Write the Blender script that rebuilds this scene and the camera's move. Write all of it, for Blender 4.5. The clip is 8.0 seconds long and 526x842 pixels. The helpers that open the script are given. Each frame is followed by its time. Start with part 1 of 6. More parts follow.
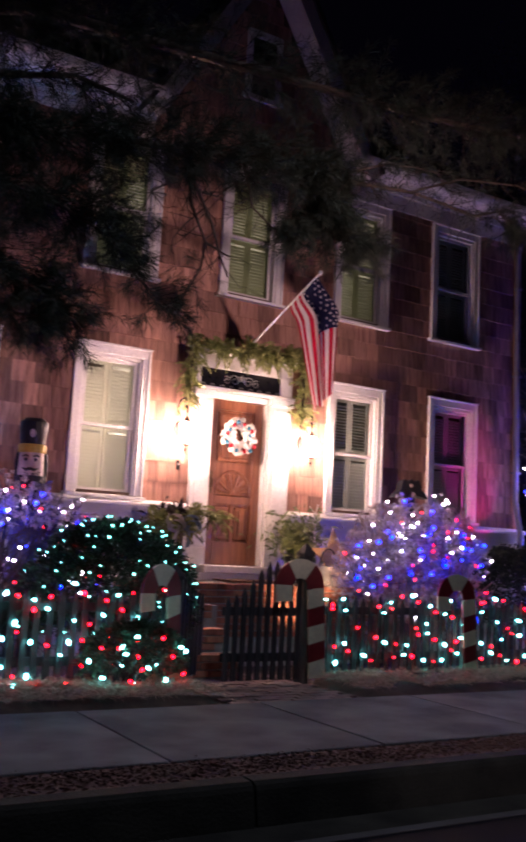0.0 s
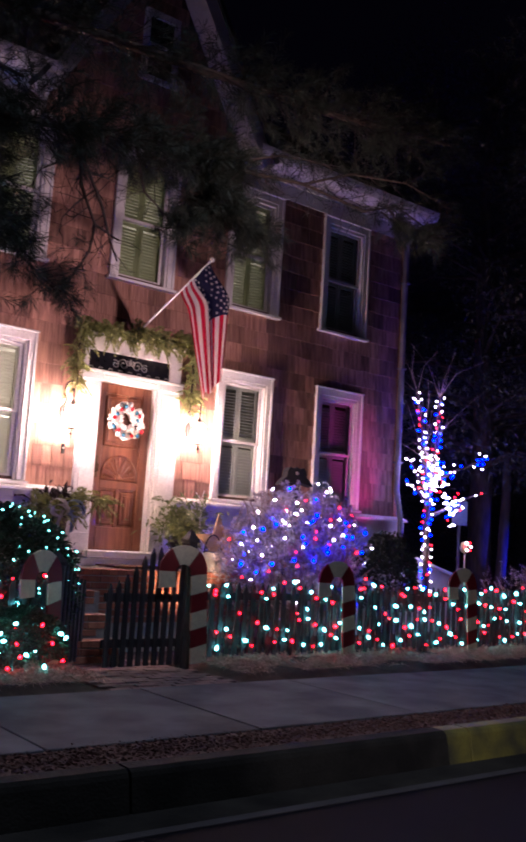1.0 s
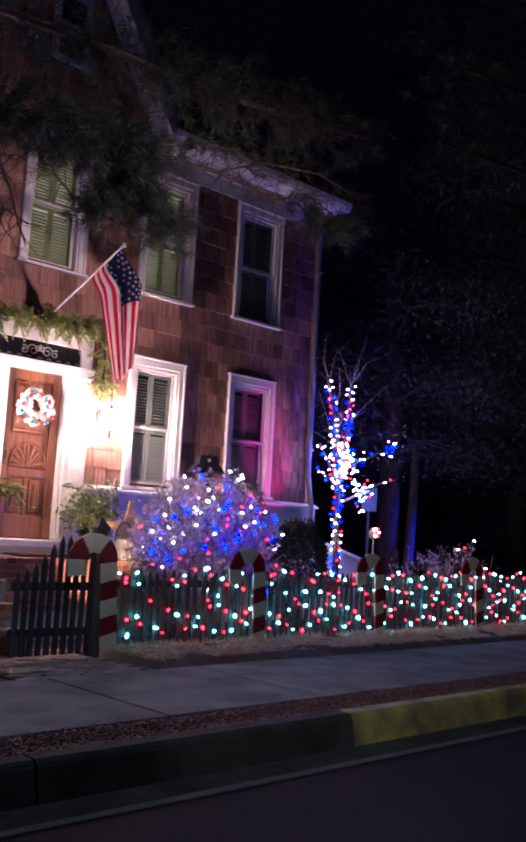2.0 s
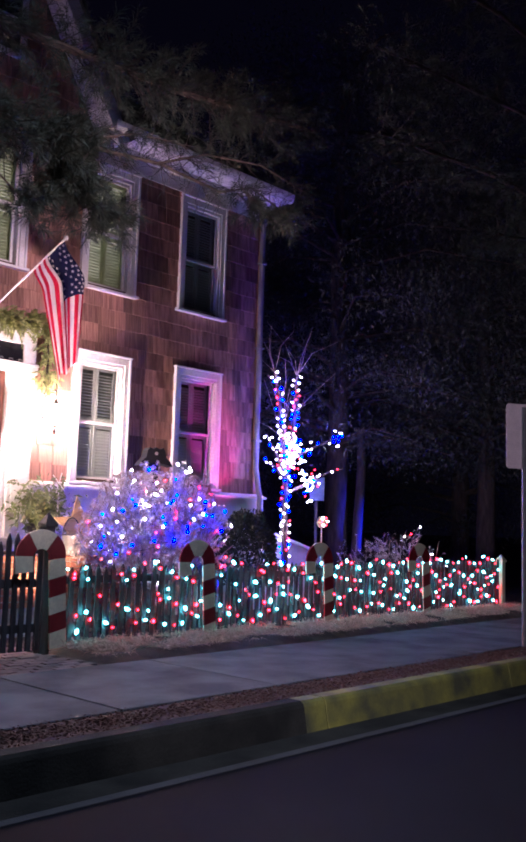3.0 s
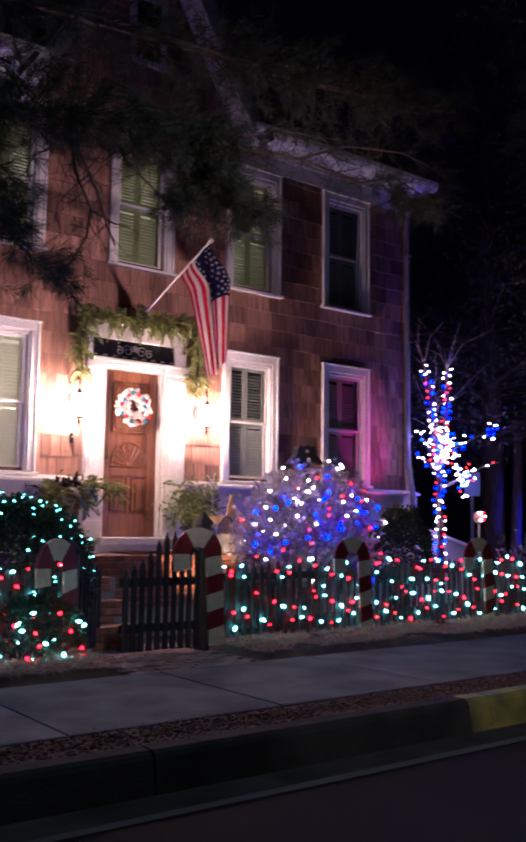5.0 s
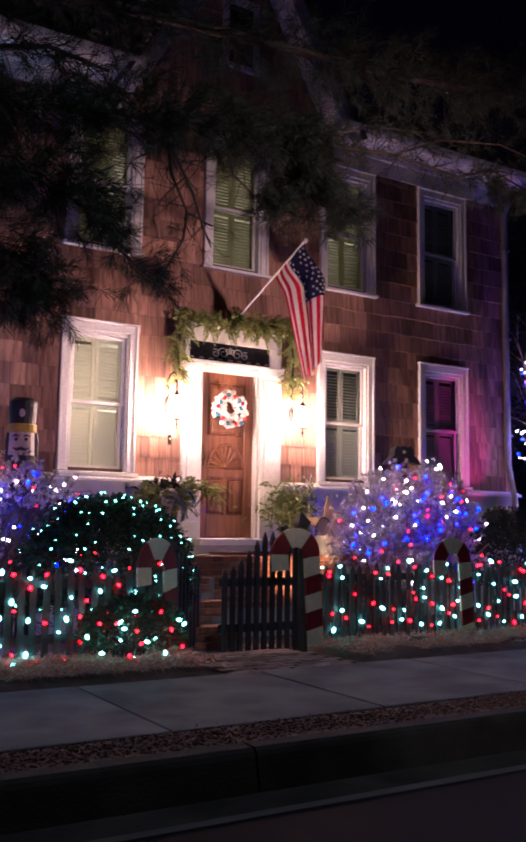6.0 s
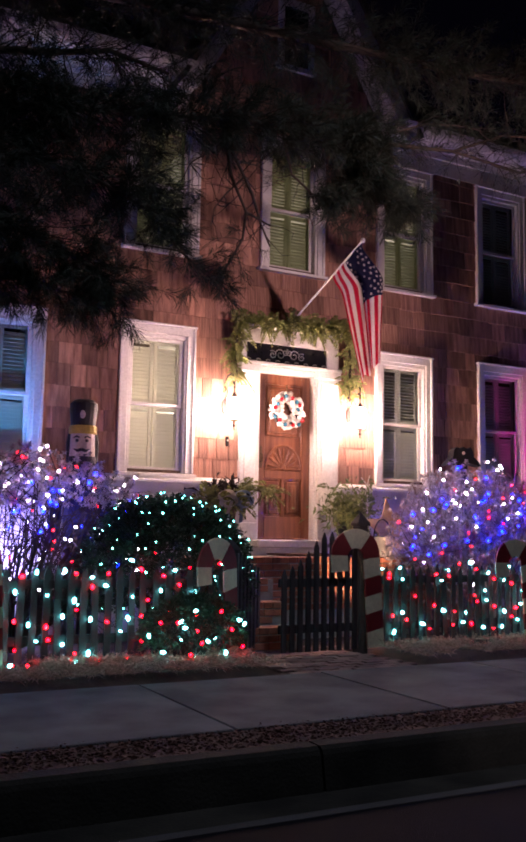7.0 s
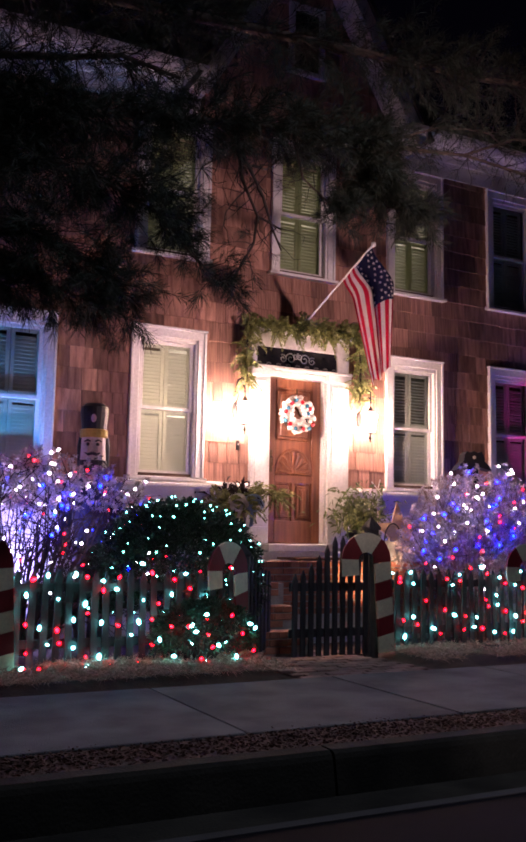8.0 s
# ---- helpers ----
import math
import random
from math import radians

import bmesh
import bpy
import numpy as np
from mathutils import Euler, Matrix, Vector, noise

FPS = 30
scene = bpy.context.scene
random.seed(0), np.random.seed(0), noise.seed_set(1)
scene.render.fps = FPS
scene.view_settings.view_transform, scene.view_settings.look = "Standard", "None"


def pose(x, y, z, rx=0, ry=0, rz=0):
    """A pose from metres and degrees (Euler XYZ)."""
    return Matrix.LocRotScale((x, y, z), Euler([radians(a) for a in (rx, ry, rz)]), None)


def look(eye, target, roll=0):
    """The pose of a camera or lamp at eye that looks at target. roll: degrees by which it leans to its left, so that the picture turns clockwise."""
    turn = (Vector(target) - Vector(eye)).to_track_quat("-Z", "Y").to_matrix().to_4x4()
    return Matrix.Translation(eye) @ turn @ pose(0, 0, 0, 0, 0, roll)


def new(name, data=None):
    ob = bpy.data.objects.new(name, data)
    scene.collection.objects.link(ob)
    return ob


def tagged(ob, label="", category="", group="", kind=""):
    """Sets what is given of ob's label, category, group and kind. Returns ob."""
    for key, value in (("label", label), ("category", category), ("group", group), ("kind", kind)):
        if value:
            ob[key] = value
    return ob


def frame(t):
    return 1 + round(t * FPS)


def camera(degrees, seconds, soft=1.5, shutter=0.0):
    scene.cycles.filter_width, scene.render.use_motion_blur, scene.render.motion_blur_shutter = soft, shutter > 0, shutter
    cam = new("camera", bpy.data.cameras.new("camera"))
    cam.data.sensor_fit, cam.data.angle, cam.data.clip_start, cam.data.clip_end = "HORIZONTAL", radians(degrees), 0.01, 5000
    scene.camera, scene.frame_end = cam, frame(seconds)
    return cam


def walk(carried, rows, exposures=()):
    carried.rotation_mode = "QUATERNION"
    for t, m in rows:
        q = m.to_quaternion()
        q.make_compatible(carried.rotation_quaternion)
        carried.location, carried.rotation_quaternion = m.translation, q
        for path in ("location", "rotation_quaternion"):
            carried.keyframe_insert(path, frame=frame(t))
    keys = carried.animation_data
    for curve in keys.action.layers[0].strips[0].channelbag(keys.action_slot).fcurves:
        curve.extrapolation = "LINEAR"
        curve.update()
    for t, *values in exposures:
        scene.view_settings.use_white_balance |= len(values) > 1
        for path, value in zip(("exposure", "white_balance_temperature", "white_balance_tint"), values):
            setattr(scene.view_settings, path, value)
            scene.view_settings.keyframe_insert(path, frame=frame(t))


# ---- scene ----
# ------------------------------------------------------------ camera
cam = camera(32.34, 8.0, soft=2.8, shutter=0.5)
PATH = [
    (0.0, -5.183, -9.963, 1.265, 98.05, -3.02, -31.18),
    (0.5, -5.187, -9.971, 1.284, 97.82, -3.54, -35.39),
    (1.0, -5.169, -10.013, 1.298, 97.42, -3.50, -38.16),
    (1.5, -5.165, -10.050, 1.311, 96.98, -3.28, -40.89),
    (2.0, -5.169, -10.050, 1.316, 96.84, -3.22, -43.58),
    (3.5, -5.187, -10.073, 1.319, 96.32, -1.38, -47.23),
    (4.0, -5.176, -10.062, 1.304, 96.24, -0.93, -44.89),
    (4.5, -5.158, -10.039, 1.292, 96.18, -0.81, -41.18),
    (5.0, -5.135, -9.992, 1.267, 96.28, -0.77, -37.27),
    (6.5, -5.152, -9.922, 1.199, 96.61, -0.91, -29.38),
    (7.0, -5.181, -9.893, 1.177, 96.77, -0.96, -28.04),
    (7.5, -5.195, -9.884, 1.176, 96.94, -0.94, -27.59),
    (8.0, -5.197, -9.884, 1.171, 97.04, -1.08, -27.49),
]
EXPOSURE = [(0.0, 0.12, 6300, 43), (1.0, 0.15, 5900, 42), (1.5, 0.40, 5700, 41), (2.0, 0.48, 5600, 39), (3.5, 1.42, 5400, 39), (4.0, 1.32, 5350, 39), (4.5, 0.58, 5450, 40), (5.0, 0.12, 5800, 40), (6.5, 0.12, 6300, 42), (8.0, 0.16, 6350, 42)]
walk(cam, [(t, pose(x, y, z, rx, ry, rz)) for t, x, y, z, rx, ry, rz in PATH], EXPOSURE)

# ------------------------------------------------------------ night sky and large lights
LANTERN = 400.0
WHITE_BULB, RED_BULB, BLUE_BULB, MINI_BULB = 52.0, 44.0, 120.0, 70.0

world = bpy.data.worlds.new("night_sky")
scene.world = world
world.use_nodes = True
world.node_tree.nodes["Background"].inputs[0].default_value = (0.30, 0.26, 0.66, 1)
world.node_tree.nodes["Background"].inputs[1].default_value = 0.0019


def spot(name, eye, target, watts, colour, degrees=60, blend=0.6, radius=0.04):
    """A spot lamp: a flood light in the beds, a headlight beam, or unseen street fill."""
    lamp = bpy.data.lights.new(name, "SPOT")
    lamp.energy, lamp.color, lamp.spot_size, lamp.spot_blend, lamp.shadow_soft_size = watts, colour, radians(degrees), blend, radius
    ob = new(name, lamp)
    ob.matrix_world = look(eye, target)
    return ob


# cool fill from overhead, added for sidewalk and fence without a visible lamp
spot("street_fill_light", (-1.6, -7.5, 9.0), (-1.6, -4.6, 0.0), 480, (0.72, 0.90, 0.98), 78, 1.0, 0.2)
# narrow warm fill from across the street, added to brighten the house front
spot("street_fill_light", (4.0, -23.0, 3.2), (-0.2, 0.0, 3.7), 9000, (1.0, 0.73, 0.62), 15.5, 1.0, 0.5)
spot("car_headlight_beam", (-6.6, -8.7, 0.75), (9.0, -4.6, 1.3), 620, (1.0, 0.93, 0.86), 46, 0.9, 0.08)

# ------------------------------------------------------------ materials


def material(name, colour, rough=0.7, metal=0.0, second=None, scale=8.0, stretch=(1, 1, 1), fine=60.0, bump=0.2, spread=0.0,
             island=False, coat=0.0, emit=None, contrast=(0.35, 0.65)):
    """A surface with two colours mixed by a broad noise, a fine grain, a bump and a chance variation from piece to piece."""
    mat = bpy.data.materials.new(name)
    mat.use_nodes = True
    nt = mat.node_tree
    bsdf = nt.nodes["Principled BSDF"]
    bsdf.inputs["Roughness"].default_value, bsdf.inputs["Metallic"].default_value = rough, metal
    bsdf.inputs["Coat Weight"].default_value = coat
    if emit:
        bsdf.inputs["Emission Color"].default_value = (*emit[0], 1)
        bsdf.inputs["Emission Strength"].default_value = emit[1]
    second = second or tuple(c * 0.72 for c in colour)
    link, node = nt.links.new, nt.nodes.new
    coords = node("ShaderNodeTexCoord")
    mapping = node("ShaderNodeMapping")
    mapping.inputs["Scale"].default_value = stretch
    link(coords.outputs["Object"], mapping.inputs["Vector"])
    source = mapping.outputs["Vector"]
    if spread:
        info = node("ShaderNodeNewGeometry") if island else node("ShaderNodeObjectInfo")
        chance = info.outputs["Random Per Island"] if island else info.outputs["Random"]
        shift = node("ShaderNodeVectorMath")
        shift.operation = "MULTIPLY_ADD"
        shift.inputs[1].default_value = (37.0, 23.0, 51.0)
        link(chance, shift.inputs[0])
        link(source, shift.inputs[2])
        source = shift.outputs[0]
    broad = node("ShaderNodeTexNoise")
    broad.inputs["Scale"].default_value, broad.inputs["Detail"].default_value = scale, 5
    link(source, broad.inputs["Vector"])
    ramp = node("ShaderNodeValToRGB")
    ramp.color_ramp.elements[0].position, ramp.color_ramp.elements[1].position = contrast
    ramp.color_ramp.elements[0].color, ramp.color_ramp.elements[1].color = (*second, 1), (*colour, 1)
    link(broad.outputs[0], ramp.inputs[0])
    grain = node("ShaderNodeTexNoise")
    grain.inputs["Scale"].default_value, grain.inputs["Detail"].default_value = fine, 3
    link(source, grain.inputs["Vector"])
    tone = node("ShaderNodeMapRange")
    tone.inputs["To Min"].default_value, tone.inputs["To Max"].default_value = 0.72, 1.22
    link(grain.outputs[0], tone.inputs["Value"])
    mix = node("ShaderNodeVectorMath")
    mix.operation = "SCALE"
    link(ramp.outputs[0], mix.inputs[0])
    link(tone.outputs[0], mix.inputs["Scale"])
    result = mix.outputs[0]
    if spread:
        level = node("ShaderNodeMapRange")
        level.inputs["To Min"].default_value, level.inputs["To Max"].default_value = 1 - spread, 1 + spread
        link(chance, level.inputs["Value"])
        again = node("ShaderNodeVectorMath")
        again.operation = "SCALE"
        link(result, again.inputs[0])
        link(level.outputs[0], again.inputs["Scale"])
        result = again.outputs[0]
    link(result, bsdf.inputs["Base Color"])
    if bump:
        relief = node("ShaderNodeBump")
        relief.inputs["Strength"].default_value, relief.inputs["Distance"].default_value = bump, 0.01
        link(grain.outputs[0], relief.inputs["Height"])
        link(relief.outputs[0], bsdf.inputs["Normal"])
    return mat


def glowing(name, colour, strength):
    mat = bpy.data.materials.new(name)
    mat.use_nodes = True
    bsdf = mat.node_tree.nodes["Principled BSDF"]
    bsdf.inputs["Base Color"].default_value = (*[0.5 * c for c in colour], 1)
    bsdf.inputs["Roughness"].default_value = 0.3
    bsdf.inputs["Emission Color"].default_value = (*colour, 1)
    bsdf.inputs["Emission Strength"].default_value = strength
    return mat


def halo_shell(name, colour, strength):
    """A clear shell round a lit bulb that adds a glowing halo of its colour."""
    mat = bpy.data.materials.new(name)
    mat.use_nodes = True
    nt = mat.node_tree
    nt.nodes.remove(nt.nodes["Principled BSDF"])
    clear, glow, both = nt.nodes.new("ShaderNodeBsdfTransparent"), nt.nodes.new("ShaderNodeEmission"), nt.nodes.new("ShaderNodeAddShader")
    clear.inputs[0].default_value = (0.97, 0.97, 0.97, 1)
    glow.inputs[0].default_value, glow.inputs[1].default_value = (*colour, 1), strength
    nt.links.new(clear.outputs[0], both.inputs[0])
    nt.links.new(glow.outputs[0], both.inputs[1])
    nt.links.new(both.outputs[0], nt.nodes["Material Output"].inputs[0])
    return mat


def pane_material(name, tint):
    """Thin window glass: clear, with a mirror gloss that grows at a grazing angle."""
    mat = bpy.data.materials.new(name)
    mat.use_nodes = True
    nt = mat.node_tree
    nt.nodes.remove(nt.nodes["Principled BSDF"])
    clear, gloss, mix = nt.nodes.new("ShaderNodeBsdfTransparent"), nt.nodes.new("ShaderNodeBsdfGlossy"), nt.nodes.new("ShaderNodeMixShader")
    facing, power, edge = nt.nodes.new("ShaderNodeLayerWeight"), nt.nodes.new("ShaderNodeMath"), nt.nodes.new("ShaderNodeMath")
    facing.inputs["Blend"].default_value = 0.5
    power.operation, edge.operation = "POWER", "MULTIPLY_ADD"
    power.inputs[1].default_value, edge.inputs[1].default_value, edge.inputs[2].default_value = 5.0, 0.96, 0.04
    nt.links.new(facing.outputs["Facing"], power.inputs[0])
    nt.links.new(power.outputs[0], edge.inputs[0])
    clear.inputs[0].default_value = (*tint, 1)
    gloss.inputs["Roughness"].default_value = 0.03
    nt.links.new(edge.outputs[0], mix.inputs[0])
    nt.links.new(clear.outputs[0], mix.inputs[1])
    nt.links.new(gloss.outputs[0], mix.inputs[2])
    nt.links.new(mix.outputs[0], nt.nodes["Material Output"].inputs[0])
    return mat


def blind_material(name, colour):
    """Thin painted louvres that let some of the room's light through."""
    mat = bpy.data.materials.new(name)
    mat.use_nodes = True
    nt = mat.node_tree
    nt.nodes.remove(nt.nodes["Principled BSDF"])
    solid, thin, mix = nt.nodes.new("ShaderNodeBsdfDiffuse"), nt.nodes.new("ShaderNodeBsdfTranslucent"), nt.nodes.new("ShaderNodeMixShader")
    grain, tone = nt.nodes.new("ShaderNodeTexNoise"), nt.nodes.new("ShaderNodeMapRange")
    scale = nt.nodes.new("ShaderNodeVectorMath")
    scale.operation = "SCALE"
    grain.inputs["Scale"].default_value = 9
    tone.inputs["To Min"].default_value, tone.inputs["To Max"].default_value = 0.85, 1.1
    scale.inputs[0].default_value = colour
    nt.links.new(grain.outputs[0], tone.inputs["Value"])
    nt.links.new(tone.outputs[0], scale.inputs["Scale"])
    mix.inputs[0].default_value = 0.45
    for shader in (solid, thin):
        nt.links.new(scale.outputs[0], shader.inputs["Color"])
    nt.links.new(solid.outputs[0], mix.inputs[1])
    nt.links.new(thin.outputs[0], mix.inputs[2])
    nt.links.new(mix.outputs[0], nt.nodes["Material Output"].inputs[0])
    return mat


cedar = material("cedar_shingle", (0.47, 0.252, 0.178), 0.85, second=(0.23, 0.115, 0.082), scale=3.0, stretch=(6, 6, 0.8), fine=30, bump=0.6, spread=0.45)
cedar_rest = material("cedar_shingle_rest", (0.47, 0.252, 0.178), 0.85, second=(0.23, 0.115, 0.082), scale=3.0, stretch=(6, 6, 0.8), fine=30, bump=0.6, spread=0.45, island=True)
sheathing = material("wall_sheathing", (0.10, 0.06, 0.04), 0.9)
white_paint = material("white_paint", (0.80, 0.79, 0.77), 0.5, second=(0.72, 0.70, 0.67), scale=2.5, fine=40, bump=0.08)
eave_paint = material("weathered_eave_paint", (0.74, 0.73, 0.72), 0.7, second=(0.52, 0.51, 0.50), scale=1.6, fine=40, bump=0.3)
pipe_paint = material("dull_grey_pipe_paint", (0.20, 0.20, 0.22), 0.6, second=(0.13, 0.13, 0.15), scale=3, fine=40, bump=0.15)
stucco = material("foundation_stucco", (0.68, 0.67, 0.66), 0.9, second=(0.5, 0.49, 0.47), scale=2.0, fine=70, bump=0.5)
shutter_cream = blind_material("shutter_cream", (0.80, 0.77, 0.70))
shutter_white = blind_material("shutter_white", (0.66, 0.66, 0.66))
shutter_green = blind_material("shutter_pale_green", (0.50, 0.53, 0.34))
glass = pane_material("window_glass", (0.93, 0.97, 0.93))
dark_glass = material("transom_glass", (0.012, 0.014, 0.016), 0.12, second=(0.02, 0.02, 0.025), bump=0.02)
door_wood = material("varnished_mahogany", (0.250, 0.094, 0.043), 0.30, second=(0.138, 0.045, 0.021), scale=2.2, stretch=(9, 9, 0.7), fine=22, bump=0.12, coat=0.3)
black_iron = material("black_iron", (0.018, 0.017, 0.016), 0.45, metal=0.6, bump=0.15)
bronze = material("aged_bronze", (0.13, 0.075, 0.04), 0.45, metal=0.7, bump=0.2)
silver = material("leaded_came", (0.55, 0.55, 0.52), 0.35, metal=0.8, bump=0.05)
roof_mat = material("asphalt_shingle", (0.05, 0.048, 0.05), 0.95, scale=6, fine=90, bump=0.6, spread=0.3, island=True)
brick_mat = material("red_brick", (0.42, 0.17, 0.10), 0.85, second=(0.28, 0.10, 0.065), scale=9, fine=90, bump=0.5, spread=0.3)
paver_mat = material("dusty_path_brick", (0.21, 0.145, 0.135), 0.9, second=(0.12, 0.085, 0.085), scale=7, fine=80, bump=0.5, spread=0.25)
mortar = material("mortar", (0.36, 0.33, 0.30), 0.95, fine=90, bump=0.5)
fence_paint = material("weathered_fence_paint", (0.046, 0.044, 0.050), 0.75, second=(0.018, 0.017, 0.020), scale=5, stretch=(4, 4, 0.7), fine=40, bump=0.35, spread=0.3)
concrete = material("sidewalk_concrete", (0.145, 0.156, 0.168), 0.9, second=(0.080, 0.087, 0.095), scale=2.4, fine=110, bump=1.0, spread=0.15)
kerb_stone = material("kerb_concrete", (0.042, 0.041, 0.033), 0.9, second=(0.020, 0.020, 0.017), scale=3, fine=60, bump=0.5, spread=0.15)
kerb_yellow = material("worn_yellow_kerb_paint", (0.27, 0.25, 0.04), 0.75, second=(0.075, 0.075, 0.035), scale=2.6, fine=50, bump=0.3)
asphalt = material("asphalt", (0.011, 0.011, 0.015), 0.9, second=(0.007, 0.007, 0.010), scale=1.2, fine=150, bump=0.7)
for rough_ground in (asphalt, concrete, kerb_stone):
    rough_ground.node_tree.nodes["Principled BSDF"].inputs["Specular IOR Level"].default_value = 0.12
gutter_mat = material("gutter_seam", (0.060, 0.059, 0.056), 0.85, second=(0.08, 0.08, 0.08), scale=3, fine=80, bump=0.5)
soil = material("garden_soil", (0.075, 0.052, 0.04), 0.95, second=(0.03, 0.02, 0.016), scale=5, fine=60, bump=0.9)
verge_soil = material("leaf_mould", (0.095, 0.050, 0.039), 0.95, second=(0.052, 0.029, 0.023), scale=9, fine=70, bump=0.9)
leaf_litter = material("dry_leaves", (0.115, 0.057, 0.044), 0.9, second=(0.078, 0.040, 0.031), scale=12, fine=50, bump=0.3, spread=0.15, island=True)
straw = material("dry_grass", (0.64, 0.43, 0.36), 0.9, second=(0.38, 0.26, 0.20), scale=10, fine=60, bump=0.2, spread=0.4, island=True)
bark = material("bark", (0.12, 0.085, 0.065), 0.95, second=(0.06, 0.042, 0.032), scale=6, stretch=(3, 3, 0.6), fine=30, bump=0.9)
twig_mat = material("pale_twig", (0.38, 0.30, 0.26), 0.85, second=(0.22, 0.165, 0.14), scale=14, fine=60, bump=0.3)
husk = material("dry_flower_husk", (0.60, 0.53, 0.50), 0.8, second=(0.42, 0.35, 0.32), scale=14, fine=60, bump=0, spread=0.3, island=True)
dark_twig = material("dark_twig", (0.05, 0.036, 0.03), 0.9, second=(0.03, 0.02, 0.018), scale=14, fine=60, bump=0.3)
needles = material("pine_needles", (0.030, 0.045, 0.024), 0.7, second=(0.018, 0.027, 0.015), scale=4, fine=40, bump=0, spread=0.4, island=True)
boxwood = material("boxwood_leaves", (0.034, 0.070, 0.034), 0.45, second=(0.015, 0.032, 0.016), scale=8, fine=40, bump=0, spread=0.5, island=True)
garland_mat = material("fir_garland", (0.30, 0.33, 0.10), 0.65, second=(0.15, 0.18, 0.055), scale=10, fine=40, bump=0, spread=0.4, island=True)
planter_leaf = material("evergreen_sprigs", (0.20, 0.25, 0.09), 0.5, second=(0.09, 0.12, 0.045), scale=10, fine=40, bump=0, spread=0.4, island=True)
far_leaf = material("far_foliage", (0.05, 0.055, 0.05), 0.8, second=(0.035, 0.038, 0.035), scale=3, fine=20, bump=0, spread=0.25, island=True)
flag_red = blind_material("flag_red", (0.44, 0.016, 0.04))
flag_white = blind_material("flag_white", (0.60, 0.54, 0.54))
flag_blue = blind_material("flag_blue", (0.018, 0.020, 0.055))
cane_white = material("painted_board_white", (0.72, 0.70, 0.50), 0.6, second=(0.60, 0.58, 0.41), scale=4, fine=50, bump=0.15)
cane_red = material("painted_board_red", (0.21, 0.012, 0.018), 0.55, second=(0.15, 0.008, 0.012), scale=4, fine=50, bump=0.15)
star_wood = material("pine_board_star", (0.62, 0.42, 0.20), 0.6, second=(0.48, 0.30, 0.13), scale=3, stretch=(1, 1, 5), fine=30, bump=0.15)
petal_white = material("wreath_ribbon_white", (0.82, 0.78, 0.74), 0.7, fine=90, bump=0.1)
bauble_red = material("bauble_red", (0.55, 0.03, 0.04), 0.25, bump=0.02)
bauble_blue = material("bauble_blue", (0.05, 0.22, 0.34), 0.25, bump=0.02)
figure_black = material("figure_black", (0.014, 0.013, 0.015), 0.5, bump=0.1)
figure_yellow = material("figure_yellow", (0.58, 0.40, 0.05), 0.5, bump=0.05)
figure_cream = material("figure_cream", (0.62, 0.50, 0.42), 0.5, bump=0.05)
figure_blue = material("figure_blue", (0.015, 0.02, 0.09), 0.5, bump=0.05)
ribbon_blue = material("pale_blue_ribbon", (0.35, 0.50, 0.66), 0.5, bump=0.05)
galvanised = material("galvanised_steel", (0.26, 0.26, 0.27), 0.6, metal=0.5, second=(0.18, 0.18, 0.19), bump=0.1)
# pink tint carries the warm light that falls on the bare sign back
sign_back = material("sign_aluminium", (0.76, 0.62, 0.62), 0.5, metal=0.1, second=(0.66, 0.53, 0.54), bump=0.05)
rubber_mat = material("coir_doormat", (0.16, 0.09, 0.05), 0.95, fine=120, bump=0.8)
wire_mat = material("green_light_wire", (0.012, 0.03, 0.018), 0.6, bump=0)
lantern_glass = glowing("lit_lantern_glass", (1.0, 0.72, 0.48), LANTERN)
bulb_white = glowing("cool_white_bulb", (0.09, 0.90, 0.76), WHITE_BULB)
bulb_red = glowing("red_bulb", (1.0, 0.007, 0.005), RED_BULB)
bulb_blue = glowing("blue_bulb", (0.002, 0.007, 1.0), BLUE_BULB)
bulb_warm = glowing("warm_white_bulb", (0.90, 0.86, 0.95), MINI_BULB)
bulb_net = glowing("net_light_bulb", (0.09, 0.90, 0.70), 17.0)
# glow colours of the halo shells added round the bulbs
halo_white, halo_red = halo_shell("cool_white_halo", (0.06, 0.62, 0.56), 0.85), halo_shell("red_halo", (0.75, 0.0, 0.0), 0.45)
halo_blue, halo_warm, halo_net = halo_shell("blue_halo", (0.0, 0.04, 1.0), 0.30), halo_shell("warm_white_halo", (0.42, 0.40, 0.62), 0.22), halo_shell("net_light_halo", (0.08, 0.60, 0.48), 0.20)

# ------------------------------------------------------------ building helpers


def mesh_of(name, bm, mats):
    me = bpy.data.meshes.new(name)
    bm.normal_update()
    bm.to_mesh(me)
    bm.free()
    for m in mats if isinstance(mats, (list, tuple)) else [mats]:
        me.materials.append(m)
    return me


def part(name, bm, mats, parent=None, label="", at=None, smooth=False):
    """Links a bmesh, or a mesh, as one object under a thing or a part."""
    me = bm if isinstance(bm, bpy.types.Mesh) else mesh_of(name, bm, mats)
    if smooth:
        me.shade_smooth()
    ob = new(name, me)
    if parent is not None:
        ob.parent = parent
    if at is not None:
        ob.matrix_basis = at
    if label:
        ob["label"] = label
    return ob


def thing(name, label, category, at=None, group="", kind=""):
    ob = new(name)
    ob.empty_display_size = 0.1
    if at is not None:
        ob.matrix_basis = at
    return tagged(ob, label, category, group, kind)


